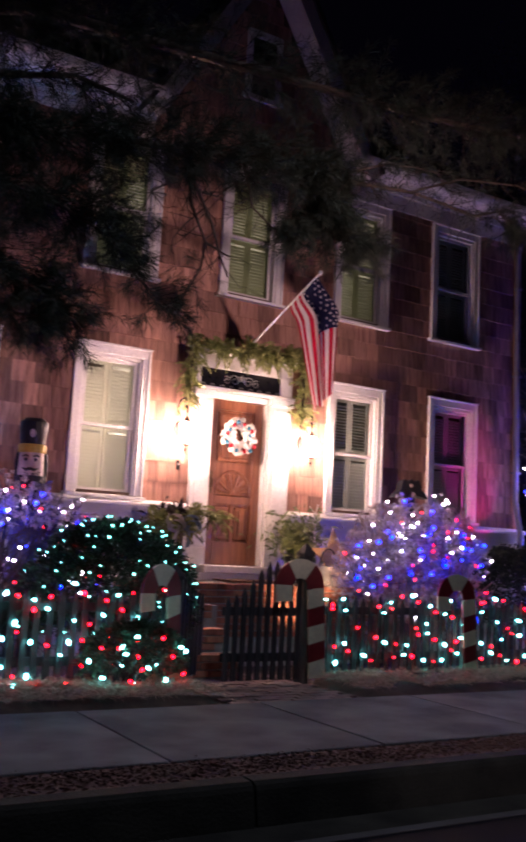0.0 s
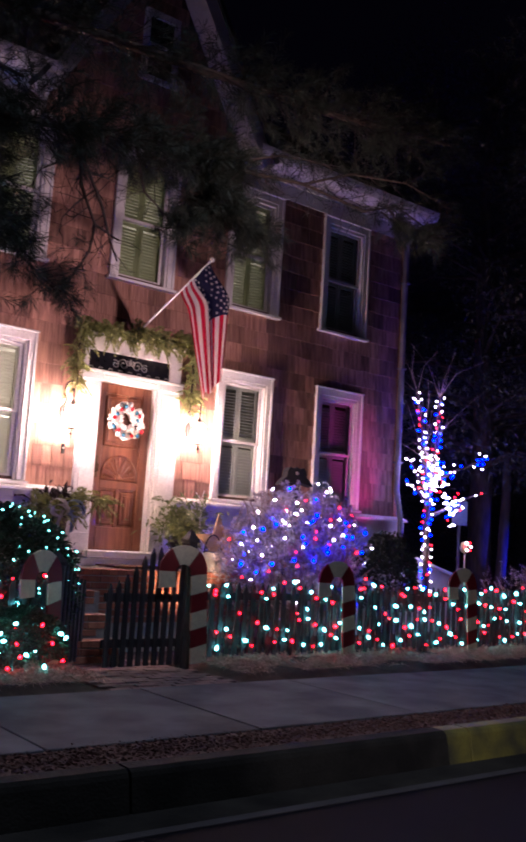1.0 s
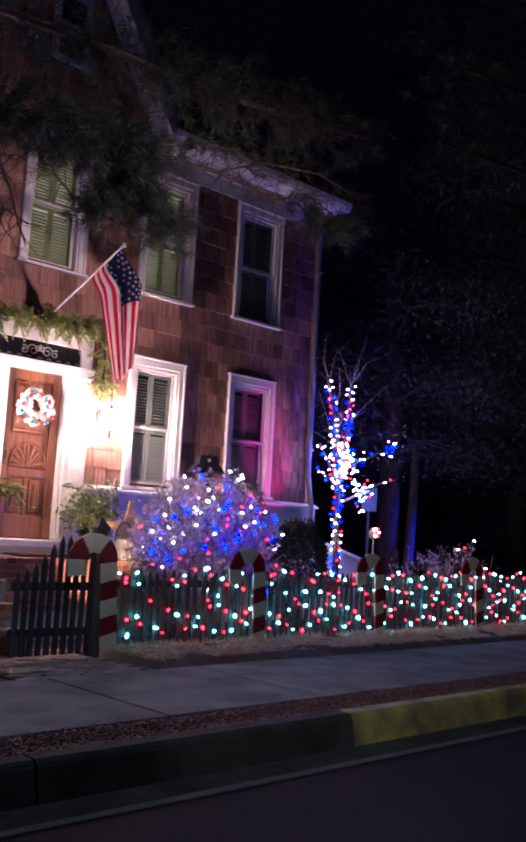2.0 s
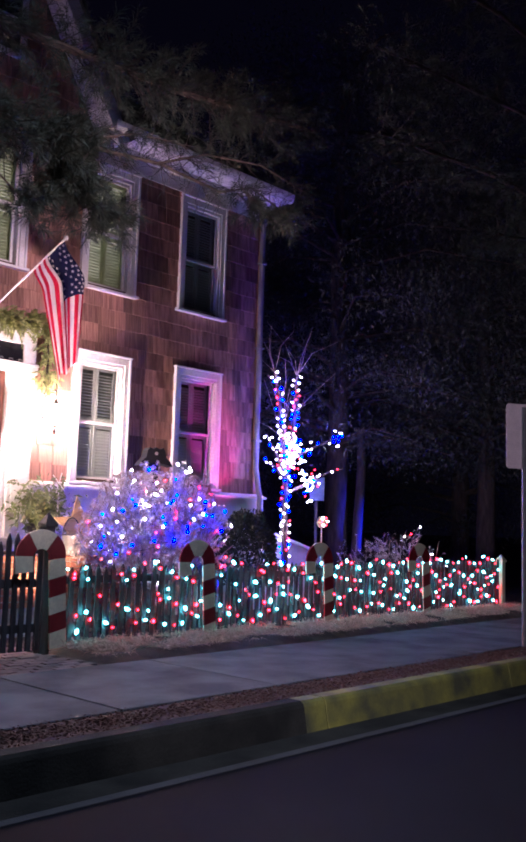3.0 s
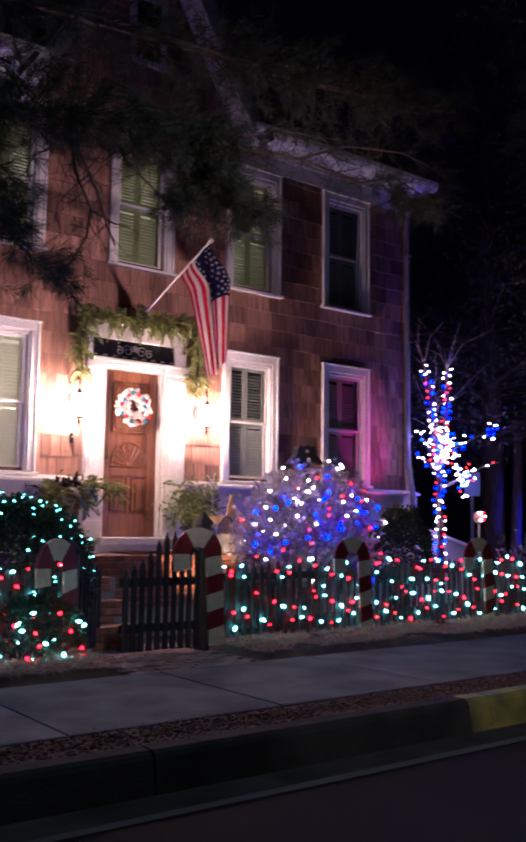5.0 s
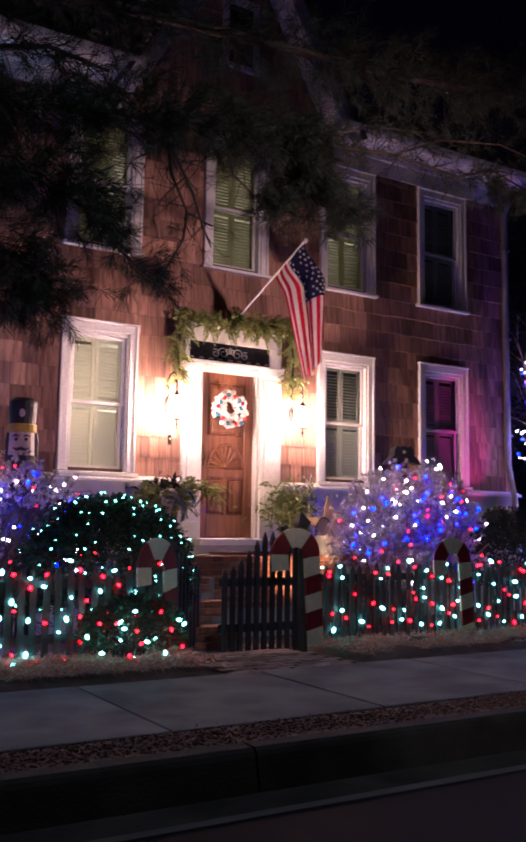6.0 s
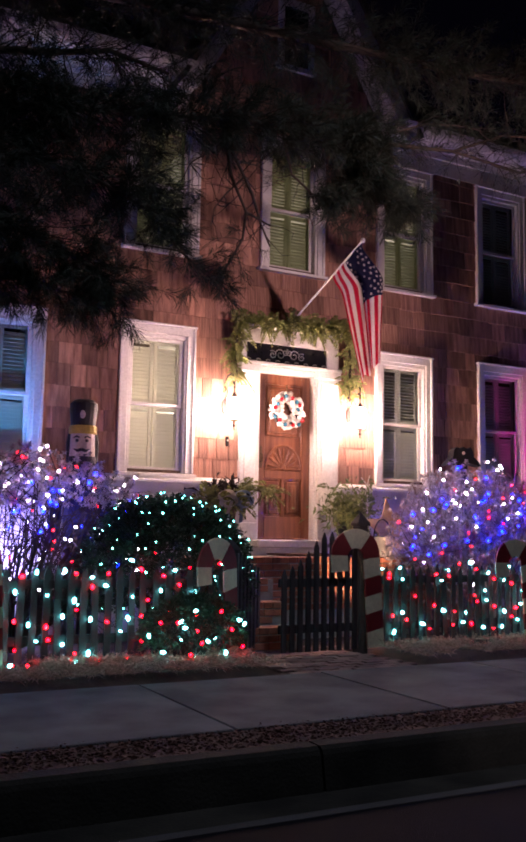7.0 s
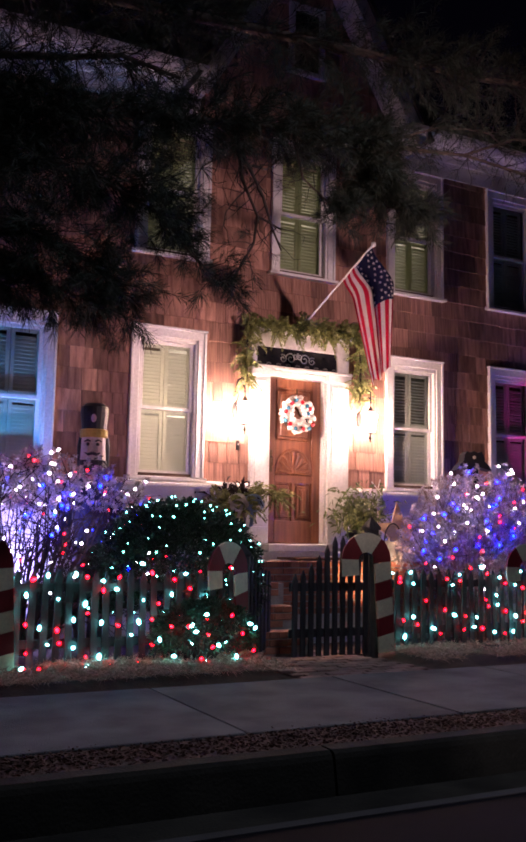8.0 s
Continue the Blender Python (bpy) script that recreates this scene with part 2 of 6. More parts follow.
def box(bm, x0, x1, y0, y1, z0, z1, bevel=0.0, mat=0, m=None):
    """A box between two corners, its edges eased by bevel."""
    r = bmesh.ops.create_cube(bm, size=1.0)
    vs = r["verts"]
    c = Vector(((x0 + x1) / 2, (y0 + y1) / 2, (z0 + z1) / 2))
    for v in vs:
        v.co = Vector((v.co.x * (x1 - x0), v.co.y * (y1 - y0), v.co.z * (z1 - z0))) + c
    faces = set(f for v in vs for f in v.link_faces)
    if bevel:
        edges = list(set(e for v in vs for e in v.link_edges))
        r = bmesh.ops.bevel(bm, geom=edges, offset=bevel, segments=1, affect="EDGES")
        faces = set(r["faces"]) | set(f for f in faces if f.is_valid)
        vs = list(set(v for f in faces for v in f.verts))
    for f in faces:
        f.material_index = mat
    if m is not None:
        for v in vs:
            v.co = m @ v.co
    return bm


def lathe(bm, profile, segments=16, centre=(0, 0, 0), mat=0):
    """A turned shape: radius and height pairs, from below upwards."""
    rings = []
    for r, z in profile:
        rings.append([bm.verts.new((centre[0] + r * math.cos(2 * math.pi * i / segments), centre[1] + r * math.sin(2 * math.pi * i / segments), centre[2] + z)) for i in range(segments)])
    for a, b in zip(rings, rings[1:]):
        for i in range(segments):
            f = bm.faces.new((a[i], a[(i + 1) % segments], b[(i + 1) % segments], b[i]))
            f.material_index = mat
    for ring, flip in ((rings[0], True), (rings[-1], False)):
        if profile[0 if flip else -1][0] > 0.0005:
            f = bm.faces.new(ring[::-1] if flip else ring)
            f.material_index = mat
    return bm


def tube(bm, points, radii, sides=6, mat=0):
    """A round bar along points, with one radius or a radius a point."""
    pts = [Vector(p) for p in points]
    if not isinstance(radii, (list, tuple)):
        radii = [radii] * len(pts)
    radii = [float(r) for r in radii]
    rings = []
    for i, p in enumerate(pts):
        d = (pts[min(i + 1, len(pts) - 1)] - pts[max(i - 1, 0)]).normalized()
        side = d.cross(Vector((0.31, 0.2, 0.93))).normalized()
        other = d.cross(side)
        rings.append([bm.verts.new(p + radii[i] * (math.cos(2 * math.pi * k / sides) * side + math.sin(2 * math.pi * k / sides) * other)) for k in range(sides)])
    for a, b in zip(rings, rings[1:]):
        for k in range(sides):
            f = bm.faces.new((a[k], b[k], b[(k + 1) % sides], a[(k + 1) % sides]))
            f.material_index = mat
    for ring in (rings[0][::-1], rings[-1]):
        f = bm.faces.new(ring)
        f.material_index = mat
    return bm


def plate(bm, outline, y0, y1, mat=0):
    """A flat board with an outline in x and z, between two depths."""
    front = [bm.verts.new((x, y0, z)) for x, z in outline]
    back = [bm.verts.new((x, y1, z)) for x, z in outline]
    n = len(outline)
    fs = [bm.faces.new(front), bm.faces.new(back[::-1])]
    for i in range(n):
        fs.append(bm.faces.new((front[(i + 1) % n], front[i], back[i], back[(i + 1) % n])))
    for f in fs:
        f.material_index = mat
    return bm


def raw_mesh(name, verts, faces, mats):
    me = bpy.data.meshes.new(name)
    me.from_pydata([tuple(v) for v in verts], [], faces)
    for m in mats if isinstance(mats, (list, tuple)) else [mats]:
        me.materials.append(m)
    return me


def blade_mesh(name, roots, ways, lengths, widths, mats, rng, droop=0.0):
    """Many thin leaves or needles as one mesh: each a bent pair of triangles from its root along its way."""
    roots, ways = np.asarray(roots, float), np.asarray(ways, float)
    ways = ways / np.linalg.norm(ways, axis=1, keepdims=True)
    n = len(roots)
    lengths = np.broadcast_to(np.asarray(lengths, float), (n,))[:, None]
    widths = np.broadcast_to(np.asarray(widths, float), (n,))[:, None]
    side = np.cross(ways, rng.normal(size=(n, 3)))
    side /= np.linalg.norm(side, axis=1, keepdims=True) + 1e-9
    mid = roots + ways * lengths * 0.5
    tip = roots + ways * lengths - np.array([0, 0, 1.0]) * droop * lengths
    verts = np.stack([roots, mid + side * widths / 2, tip, mid - side * widths / 2], 1).reshape(-1, 3)
    me = bpy.data.meshes.new(name)
    me.from_pydata(verts.tolist(), [], np.arange(4 * n).reshape(n, 4).tolist())
    me.materials.append(mats)
    return me

# ------------------------------------------------------------ ground, road, kerb, sidewalk
SILL = 1.05


def slab(name, x0, x1, y0, y1, z, mat, label, category, depth=0.3):
    bm = bmesh.new()
    box(bm, x0, x1, y0, y1, z - depth, z)
    ob = part(name, bm, mat)
    return tagged(ob, label, category, kind="structure")


slab("ground", -150, 150, -3.25, 160, -0.03, soil, "dark bare winter soil of the yards", "ground")
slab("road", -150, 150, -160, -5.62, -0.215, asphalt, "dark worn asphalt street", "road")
slab("gutter", -60, 60, -5.955, -5.88, -0.2105, gutter_mat, "pale worn seam along the edge of the asphalt", "gutter", 0.1)

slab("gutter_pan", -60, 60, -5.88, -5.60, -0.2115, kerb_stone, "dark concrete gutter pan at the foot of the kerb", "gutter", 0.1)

# sidewalk of cast slabs with open joints
sidewalk = thing("sidewalk", "grey concrete sidewalk of square slabs with dark joints", "sidewalk", kind="structure")
bm = bmesh.new()
box(bm, -40, 60, -4.95, -3.25, -0.3, -0.014)
part("bedding", bm, soil, sidewalk)
bm = bmesh.new()
box(bm, 0.007, 1.593, -4.94, -3.28, -0.08, 0.0, 0.006)
slab_mesh = mesh_of("slab", bm, concrete)
for i in range(-12, 22):
    part("slab", slab_mesh, None, sidewalk, at=pose(-2.7 + 1.6 * i, 0, random.uniform(-0.004, 0.004)))

# verge with fallen leaves, then the kerb
slab("verge", -60, 60, -5.42, -4.95, -0.012, verge_soil, "strip of bare soil with fallen leaves beside the kerb", "verge", 0.25)
rng = np.random.default_rng(5)
n = 30000
pts = np.stack([rng.uniform(-4.5, 14, n), rng.normal(-5.15, 0.13, n).clip(-5.45, -4.88), rng.uniform(-0.010, -0.002, n)], 1)
ways = np.stack([rng.normal(size=n), rng.normal(size=n), rng.normal(size=n) * 0.05], 1)
leaves = part("fallen_leaves", blade_mesh("fallen_leaves", pts, ways, rng.uniform(0.015, 0.038, n), rng.uniform(0.007, 0.018, n), leaf_litter, rng), None)
tagged(leaves, "brown fallen leaves strewn along the verge", "leaves", kind="stuff")

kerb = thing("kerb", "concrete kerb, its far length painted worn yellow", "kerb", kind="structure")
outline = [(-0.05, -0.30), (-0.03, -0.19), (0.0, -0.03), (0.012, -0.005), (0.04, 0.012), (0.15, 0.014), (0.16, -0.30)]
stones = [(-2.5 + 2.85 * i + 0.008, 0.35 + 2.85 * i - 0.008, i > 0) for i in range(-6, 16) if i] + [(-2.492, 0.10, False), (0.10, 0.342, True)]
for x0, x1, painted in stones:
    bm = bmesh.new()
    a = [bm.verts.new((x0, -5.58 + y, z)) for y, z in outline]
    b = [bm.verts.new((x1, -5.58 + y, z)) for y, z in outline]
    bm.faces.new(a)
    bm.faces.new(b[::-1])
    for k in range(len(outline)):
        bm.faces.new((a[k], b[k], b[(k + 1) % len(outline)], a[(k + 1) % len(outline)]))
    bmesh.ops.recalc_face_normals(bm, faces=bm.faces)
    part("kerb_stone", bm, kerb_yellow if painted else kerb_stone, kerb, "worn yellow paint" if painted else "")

# raised planting bed below the fence, broken by the gate path
for name, x0, x1 in (("planting_bed", -40.0, -1.35), ("planting_bed", 0.12, 9.35)):
    bm = bmesh.new()
    nx = int((x1 - x0) / 0.12)
    nx, grid = min(nx, 120), []
    lo = max(x0, -6.0)
    for i in range(nx + 1):
        x = lo + (x1 - lo) * i / nx
        row = []
        for k in range(9):
            y = -3.28 + 0.13 * k
            inset = 0.12 * noise.noise((x * 1.3, 3.1, 0))
            rise = 0.07 * min(1, k / 2.0) + 0.025 * noise.noise((x * 4, y * 4, 1.7))
            end = min(1.0, abs(x - x0) / 0.25, abs(x - x1) / 0.25)
            row.append(bm.verts.new((x, y + (inset if k < 3 else 0), -0.03 + max(0, rise) * end if k else -0.06)))
        grid.append(row)
    for i in range(nx):
        for k in range(8):
            bm.faces.new((grid[i][k], grid[i + 1][k], grid[i + 1][k + 1], grid[i][k + 1]))
    tagged(part(name, bm, soil, smooth=True), "raised soil bed with a ragged edge along the sidewalk", "planting bed", kind="structure")
n = 52000
px = np.concatenate([rng.uniform(-4.6, -1.35, n // 3), rng.uniform(0.1, 9.3, n - n // 3)])
py = rng.uniform(-3.12, -2.2, n)
clump = np.array([noise.noise((a * 2.2, b * 2.2, 4.0)) for a, b in zip(px, py)])
keep = clump > -0.25
px, py, clump = px[keep], py[keep], clump[keep]
n = len(px)
pts = np.stack([px, py, np.full(n, 0.03) + 0.05 * np.clip((py + 3.25) / 0.3, -1, 0.6)], 1)
ways = np.stack([rng.normal(size=n) * 0.9, rng.normal(size=n) * 0.9 - 0.2, rng.uniform(0.1, 0.8, n)], 1)
grass = part("dry_grass", blade_mesh("dry_grass", pts, ways, rng.uniform(0.04, 0.14, n), rng.uniform(0.004, 0.009, n), straw, rng, 0.3), None)
tagged(grass, "pale dead winter grass and straw below the fence", "grass", kind="stuff")

# brick path behind the gate
slab("garden_path", -1.35, 0.05, -3.25, -1.6, -0.03, soil, "worn brick path through the gate", "path", 0.2)

# ------------------------------------------------------------ house shell
HX0, HX1, HTOP, HDEEP = -5.2, 5.32, 6.55, 7.0
FOUND = 1.74
LOWER, UPPER = 1.80, 4.46
WINDOWS = [  # centre x, sill z, height, look of the shutters
    (-3.17, LOWER, 1.76, "cream"), (-1.365, LOWER, 1.76, "cream"), (2.2, LOWER, 1.76, "white"), (3.97, LOWER + 0.02, 1.77, "white"),
    (-1.36, UPPER, 1.76, "green"), (0.435, UPPER, 1.76, "green"), (2.215, UPPER, 1.76, "green"), (3.965, UPPER, 1.76, "white")]
OPEN = [(x - 0.36, x + 0.36, z + 0.04, z + h - 0.14) for x, z, h, _ in WINDOWS] + [(-0.02, 0.80, SILL, 3.48)]


def wall_cells(bm, x0, x1, z0, z1, y0, y1, openings):
    """A wall with openings that go through it, in one mesh."""
    xs = sorted({x0, x1, *[v for o in openings for v in o[:2] if x0 < v < x1]})
    zs = sorted({z0, z1, *[v for o in openings for v in o[2:] if z0 < v < z1]})
    for a, b in zip(xs, xs[1:]):
        for c, d in zip(zs, zs[1:]):
            if not any(o[0] <= (a + b) / 2 <= o[1] and o[2] <= (c + d) / 2 <= o[3] for o in openings):
                box(bm, a, b, y0, y1, c, d)
    bmesh.ops.remove_doubles(bm, verts=bm.verts, dist=0.0005)
    return bm


wall_front = thing("wall_front", "house front clad in weathered reddish cedar shingles", "wall", kind="structure")
bm = bmesh.new()
wall_cells(bm, HX0, HX1, FOUND, HTOP, 0.0, 0.18, OPEN)
part("sheathing", bm, sheathing, wall_front)
foundation = thing("foundation", "white painted foundation wall below the shingles", "foundation", kind="structure")
bm = bmesh.new()
wall_cells(bm, HX0 - 0.03, HX1 + 0.09, -0.1, FOUND - 0.05, -0.1, 0.18, [(-0.30, 1.12, 0.85, 3.0)])
part("foundation_wall", bm, stucco, foundation)
bm = bmesh.new()
for a, b in ((HX0 - 0.05, -0.27), (1.13, HX1 + 0.12)):
    plate_y = [(-0.15, FOUND - 0.05), (-0.15, FOUND - 0.02), (-0.02, FOUND + 0.03), (0.0, FOUND + 0.03), (0.0, FOUND - 0.05)]
    va = [bm.verts.new((a, y, z)) for y, z in plate_y]
    vb = [bm.verts.new((b, y, z)) for y, z in plate_y]
    bm.faces.new(va)
    bm.faces.new(vb[::-1])
    for k in range(5):
        bm.faces.new((va[k], vb[k], vb[(k + 1) % 5], va[(k + 1) % 5]))
bmesh.ops.recalc_face_normals(bm, faces=bm.faces)
part("water_table", bm, white_paint, foundation)

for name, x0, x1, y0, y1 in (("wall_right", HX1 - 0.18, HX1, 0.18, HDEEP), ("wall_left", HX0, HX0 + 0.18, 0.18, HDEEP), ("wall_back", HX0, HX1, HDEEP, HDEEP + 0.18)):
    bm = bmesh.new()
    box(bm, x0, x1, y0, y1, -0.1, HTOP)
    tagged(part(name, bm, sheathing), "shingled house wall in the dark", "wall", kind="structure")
for name, z in (("floor_lower", SILL - 0.02), ("floor_upper", 4.0), ("ceiling", HTOP)):
    bm = bmesh.new()
    box(bm, HX0 + 0.18, HX1 - 0.18, 0.19, HDEEP, z - 0.12, z)
    tagged(part(name, bm, sheathing), "dark interior floor of the unlit house", "floor", kind="structure")

# unseen partitions, added to stop light leaking between rooms, and the lamps behind the windows
interior = material("room_plaster", (0.55, 0.52, 0.46), 0.9, fine=20, bump=0.05)
for z0, z1, cuts in ((SILL, 3.88, (-2.3, -0.35, 1.15, 3.1)), (4.0, 6.43, (-2.4, -0.45, 1.33, 3.1))):
    for x in cuts:
        bm = bmesh.new()
        box(bm, x - 0.05, x + 0.05, 0.19, 3.4, z0, z1)
        tagged(part("light_block_partition", bm, interior), "unseen plaster partition added to block light between rooms", "wall", kind="structure")
    bm = bmesh.new()
    box(bm, HX0 + 0.19, HX1 - 0.19, 3.4, 3.5, z0, z1)
    tagged(part("light_block_partition", bm, interior), "unseen plaster partition added to block light between rooms", "wall", kind="structure")


def room_or_fill_lamp(x, z, watts, colour):
    lamp = bpy.data.lights.new("room_or_fill_lamp", "POINT")
    lamp.energy, lamp.color, lamp.shadow_soft_size = watts, colour, 0.15
    new("room_or_fill_lamp", lamp).location = (x, 1.7, z)


room_or_fill_lamp(-1.35, 2.7, 150, (0.98, 0.90, 0.68))
room_or_fill_lamp(0.45, 5.6, 26, (1.0, 0.95, 0.66))
room_or_fill_lamp(2.2, 5.6, 34, (1.0, 0.97, 0.72))
room_or_fill_lamp(-1.4, 5.6, 30, (1.0, 1.0, 0.8))
# last three: weak tinted fill, added to lift the dark shutters
room_or_fill_lamp(2.2, 2.6, 1.0, (0.80, 0.85, 1.0))
room_or_fill_lamp(4.1, 5.6, 0.8, (0.70, 0.75, 1.0))
room_or_fill_lamp(4.1, 2.6, 1.5, (1.0, 0.62, 0.80))

# corner board and downspout
bm = bmesh.new()
box(bm, HX1 - 0.10, HX1 + 0.02, -0.045, 0.0, FOUND + 0.03, HTOP - 0.1, 0.004)
tagged(part("corner_trim", bm, cedar), "narrow wooden corner board of the shingled house", "trim", kind="structure")
spout = thing("downspout", "dull grey metal downspout at the house corner", "downspout", kind="structure")
bm = bmesh.new()
tube(bm, [(HX1 - 0.10, -0.30, 6.50), (HX1 - 0.10, -0.28, 6.38), (HX1 - 0.10, -0.10, 6.15), (HX1 - 0.10, -0.095, 5.9), (HX1 - 0.10, -0.095, 2.2), (HX1 - 0.10, -0.2, 1.7), (HX1 - 0.10, -0.2, 0.15)], 0.045, 8)
part("pipe", bm, pipe_paint, spout, smooth=True)
for z in (2.6, 4.1, 5.5):
    bm = bmesh.new()
    box(bm, HX1 - 0.16, HX1 - 0.04, -0.15, -0.045, z, z + 0.03)
    part("strap", bm, pipe_paint, spout)

# eave, frieze, soffit and gutter
eave = thing("eave", "white painted frieze, soffit and gutter under the roof edge", "eave", kind="structure")
GX, GSLOPE, GTOP = 0.45, 1.71, 9.09  # the front gable: its middle, the pitch of its rakes, the peak of its wall
GHALF = (GTOP - 6.56) / GSLOPE
for e0, e1 in ((HX0 - 0.2, GX - GHALF - 0.02), (GX + GHALF + 0.02, HX1 + 0.22)):
    bm = bmesh.new()
    box(bm, max(e0, HX0), min(e1, HX1), -0.03, 0.0, 6.24, 6.56, 0.004)
    box(bm, max(e0, HX0), min(e1, HX1), -0.07, -0.03, 6.46, 6.56, 0.004)
    part("frieze", bm, eave_paint, eave)
    bm = bmesh.new()
    box(bm, e0, e1, -0.36, 0.0, 6.56, 6.59)
    part("soffit", bm, eave_paint, eave)
    bm = bmesh.new()
    prof = [(-0.36, 6.59), (-0.36, 6.55), (-0.42, 6.56), (-0.46, 6.62), (-0.475, 6.69), (-0.455, 6.69), (-0.44, 6.63), (-0.40, 6.585)]
    va = [bm.verts.new((e0 - 0.02, y, z)) for y, z in prof]
    vb = [bm.verts.new((e1 + 0.02, y, z)) for y, z in prof]
    for k in range(len(prof)):
        bm.faces.new((va[k], vb[k], vb[(k + 1) % 8], va[(k + 1) % 8]))
    bm.faces.new(va)
    bm.faces.new(vb[::-1])
    bmesh.ops.recalc_face_normals(bm, faces=bm.faces)
    part("gutter_trough", bm, eave_paint, eave)

# main roof and the front gable
roof = thing("roof", "dark asphalt shingle roof of the house", "roof", kind="structure")
bm = bmesh.new()
ridge_y, ridge_z = 3.5, 9.4
a = [bm.verts.new(p) for p in ((HX0 - 0.3, -0.42, 6.68), (GX - GHALF, -0.42, 6.68), (GX, ridge_y, ridge_z), (HX0 - 0.3, ridge_y, ridge_z), (HX1 + 0.3, -0.42, 6.68),
                               (HX1 + 0.3, ridge_y, ridge_z), (GX + GHALF, -0.42, 6.68), (HX0 - 0.3, 7.5, 6.6), (HX1 + 0.3, 7.5, 6.6))]
bm.faces.new((a[0], a[1], a[2], a[3]))
bm.faces.new((a[6], a[4], a[5], a[2]))
bm.faces.new((a[3], a[2], a[5], a[8], a[7]))
bmesh.ops.solidify(bm, geom=bm.faces[:], thickness=0.08)
part("slope", bm, roof_mat, roof)
for side in (-1, 1):
    bm = bmesh.new()
    x = HX1 - 0.1 if side > 0 else HX0 + 0.1
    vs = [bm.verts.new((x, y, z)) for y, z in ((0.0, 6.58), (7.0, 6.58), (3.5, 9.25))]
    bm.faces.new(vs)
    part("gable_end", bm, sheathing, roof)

gable = thing("front_gable", "shingled front gable with white rake boards and a small window", "gable", kind="structure")
bm = bmesh.new()
plate(bm, [(GX - GHALF - 0.15, 6.551), (GX + GHALF + 0.15, 6.551), (GX + GHALF, 6.6), (GX, GTOP), (GX - GHALF, 6.6)], 0.0, 2.5)
part("gable_wall", bm, sheathing, gable)


def rake(s, y0, y1, d0, d1):
    """A board along one slope of the gable, between two depths and two distances over the line of the wall."""
    bm = bmesh.new()
    up = Vector((s * GSLOPE, 0, 1)).normalized()
    ring = []
    for half, ends in ((GHALF + 0.10, 0), (0.0, 1)):
        p = Vector((GX + s * half, 0, GTOP - GSLOPE * half))
        ring.append([bm.verts.new((p.x + (0 if ends else up.x * d), y, p.z + (d / abs(up.z) if ends else up.z * d))) for y, d in ((y0, d0), (y1, d0), (y1, d1), (y0, d1))])
    for k in range(4):
        bm.faces.new((ring[0][k], ring[0][(k + 1) % 4], ring[1][(k + 1) % 4], ring[1][k]))
    bm.faces.new(ring[0])
    bm.faces.new(ring[1][::-1])
    bmesh.ops.recalc_face_normals(bm, faces=bm.faces)
    return bm


for s in (-1, 1):
    part("rake_soffit", rake(s, -0.38, 0.0, 0.0, 0.178), eave_paint, gable)
    part("rake_board", rake(s, -0.42, -0.382, -0.02, 0.17), eave_paint, gable)
    part("gable_roof", rake(s, -0.46, 2.6, 0.18, 0.24), roof_mat, gable)
bm = bmesh.new()
for b in ((0.18, 0.26, 7.24, 8.16), (0.64, 0.72, 7.24, 8.16), (0.26, 0.64, 8.06, 8.16), (0.14, 0.76, 7.17, 7.24), (0.26, 0.64, 7.66, 7.70)):
    box(bm, b[0], b[1], -0.06, -0.002, b[2], b[3], 0.004)
part("gable_window_frame", bm, white_paint, gable)
bm = bmesh.new()
box(bm, 0.26, 0.64, -0.026, -0.016, 7.24, 8.06)
part("gable_window_pane", bm, dark_glass, gable)

# ------------------------------------------------------------ windows with louvred shutters


def louvre_mesh(width, tilt, mat):
    bm = bmesh.new()
    box(bm, -width / 2, width / 2, -0.022, 0.022, -0.004, 0.004, 0.0, m=pose(0, 0, 0, tilt))
    return mesh_of("slat", bm, mat)


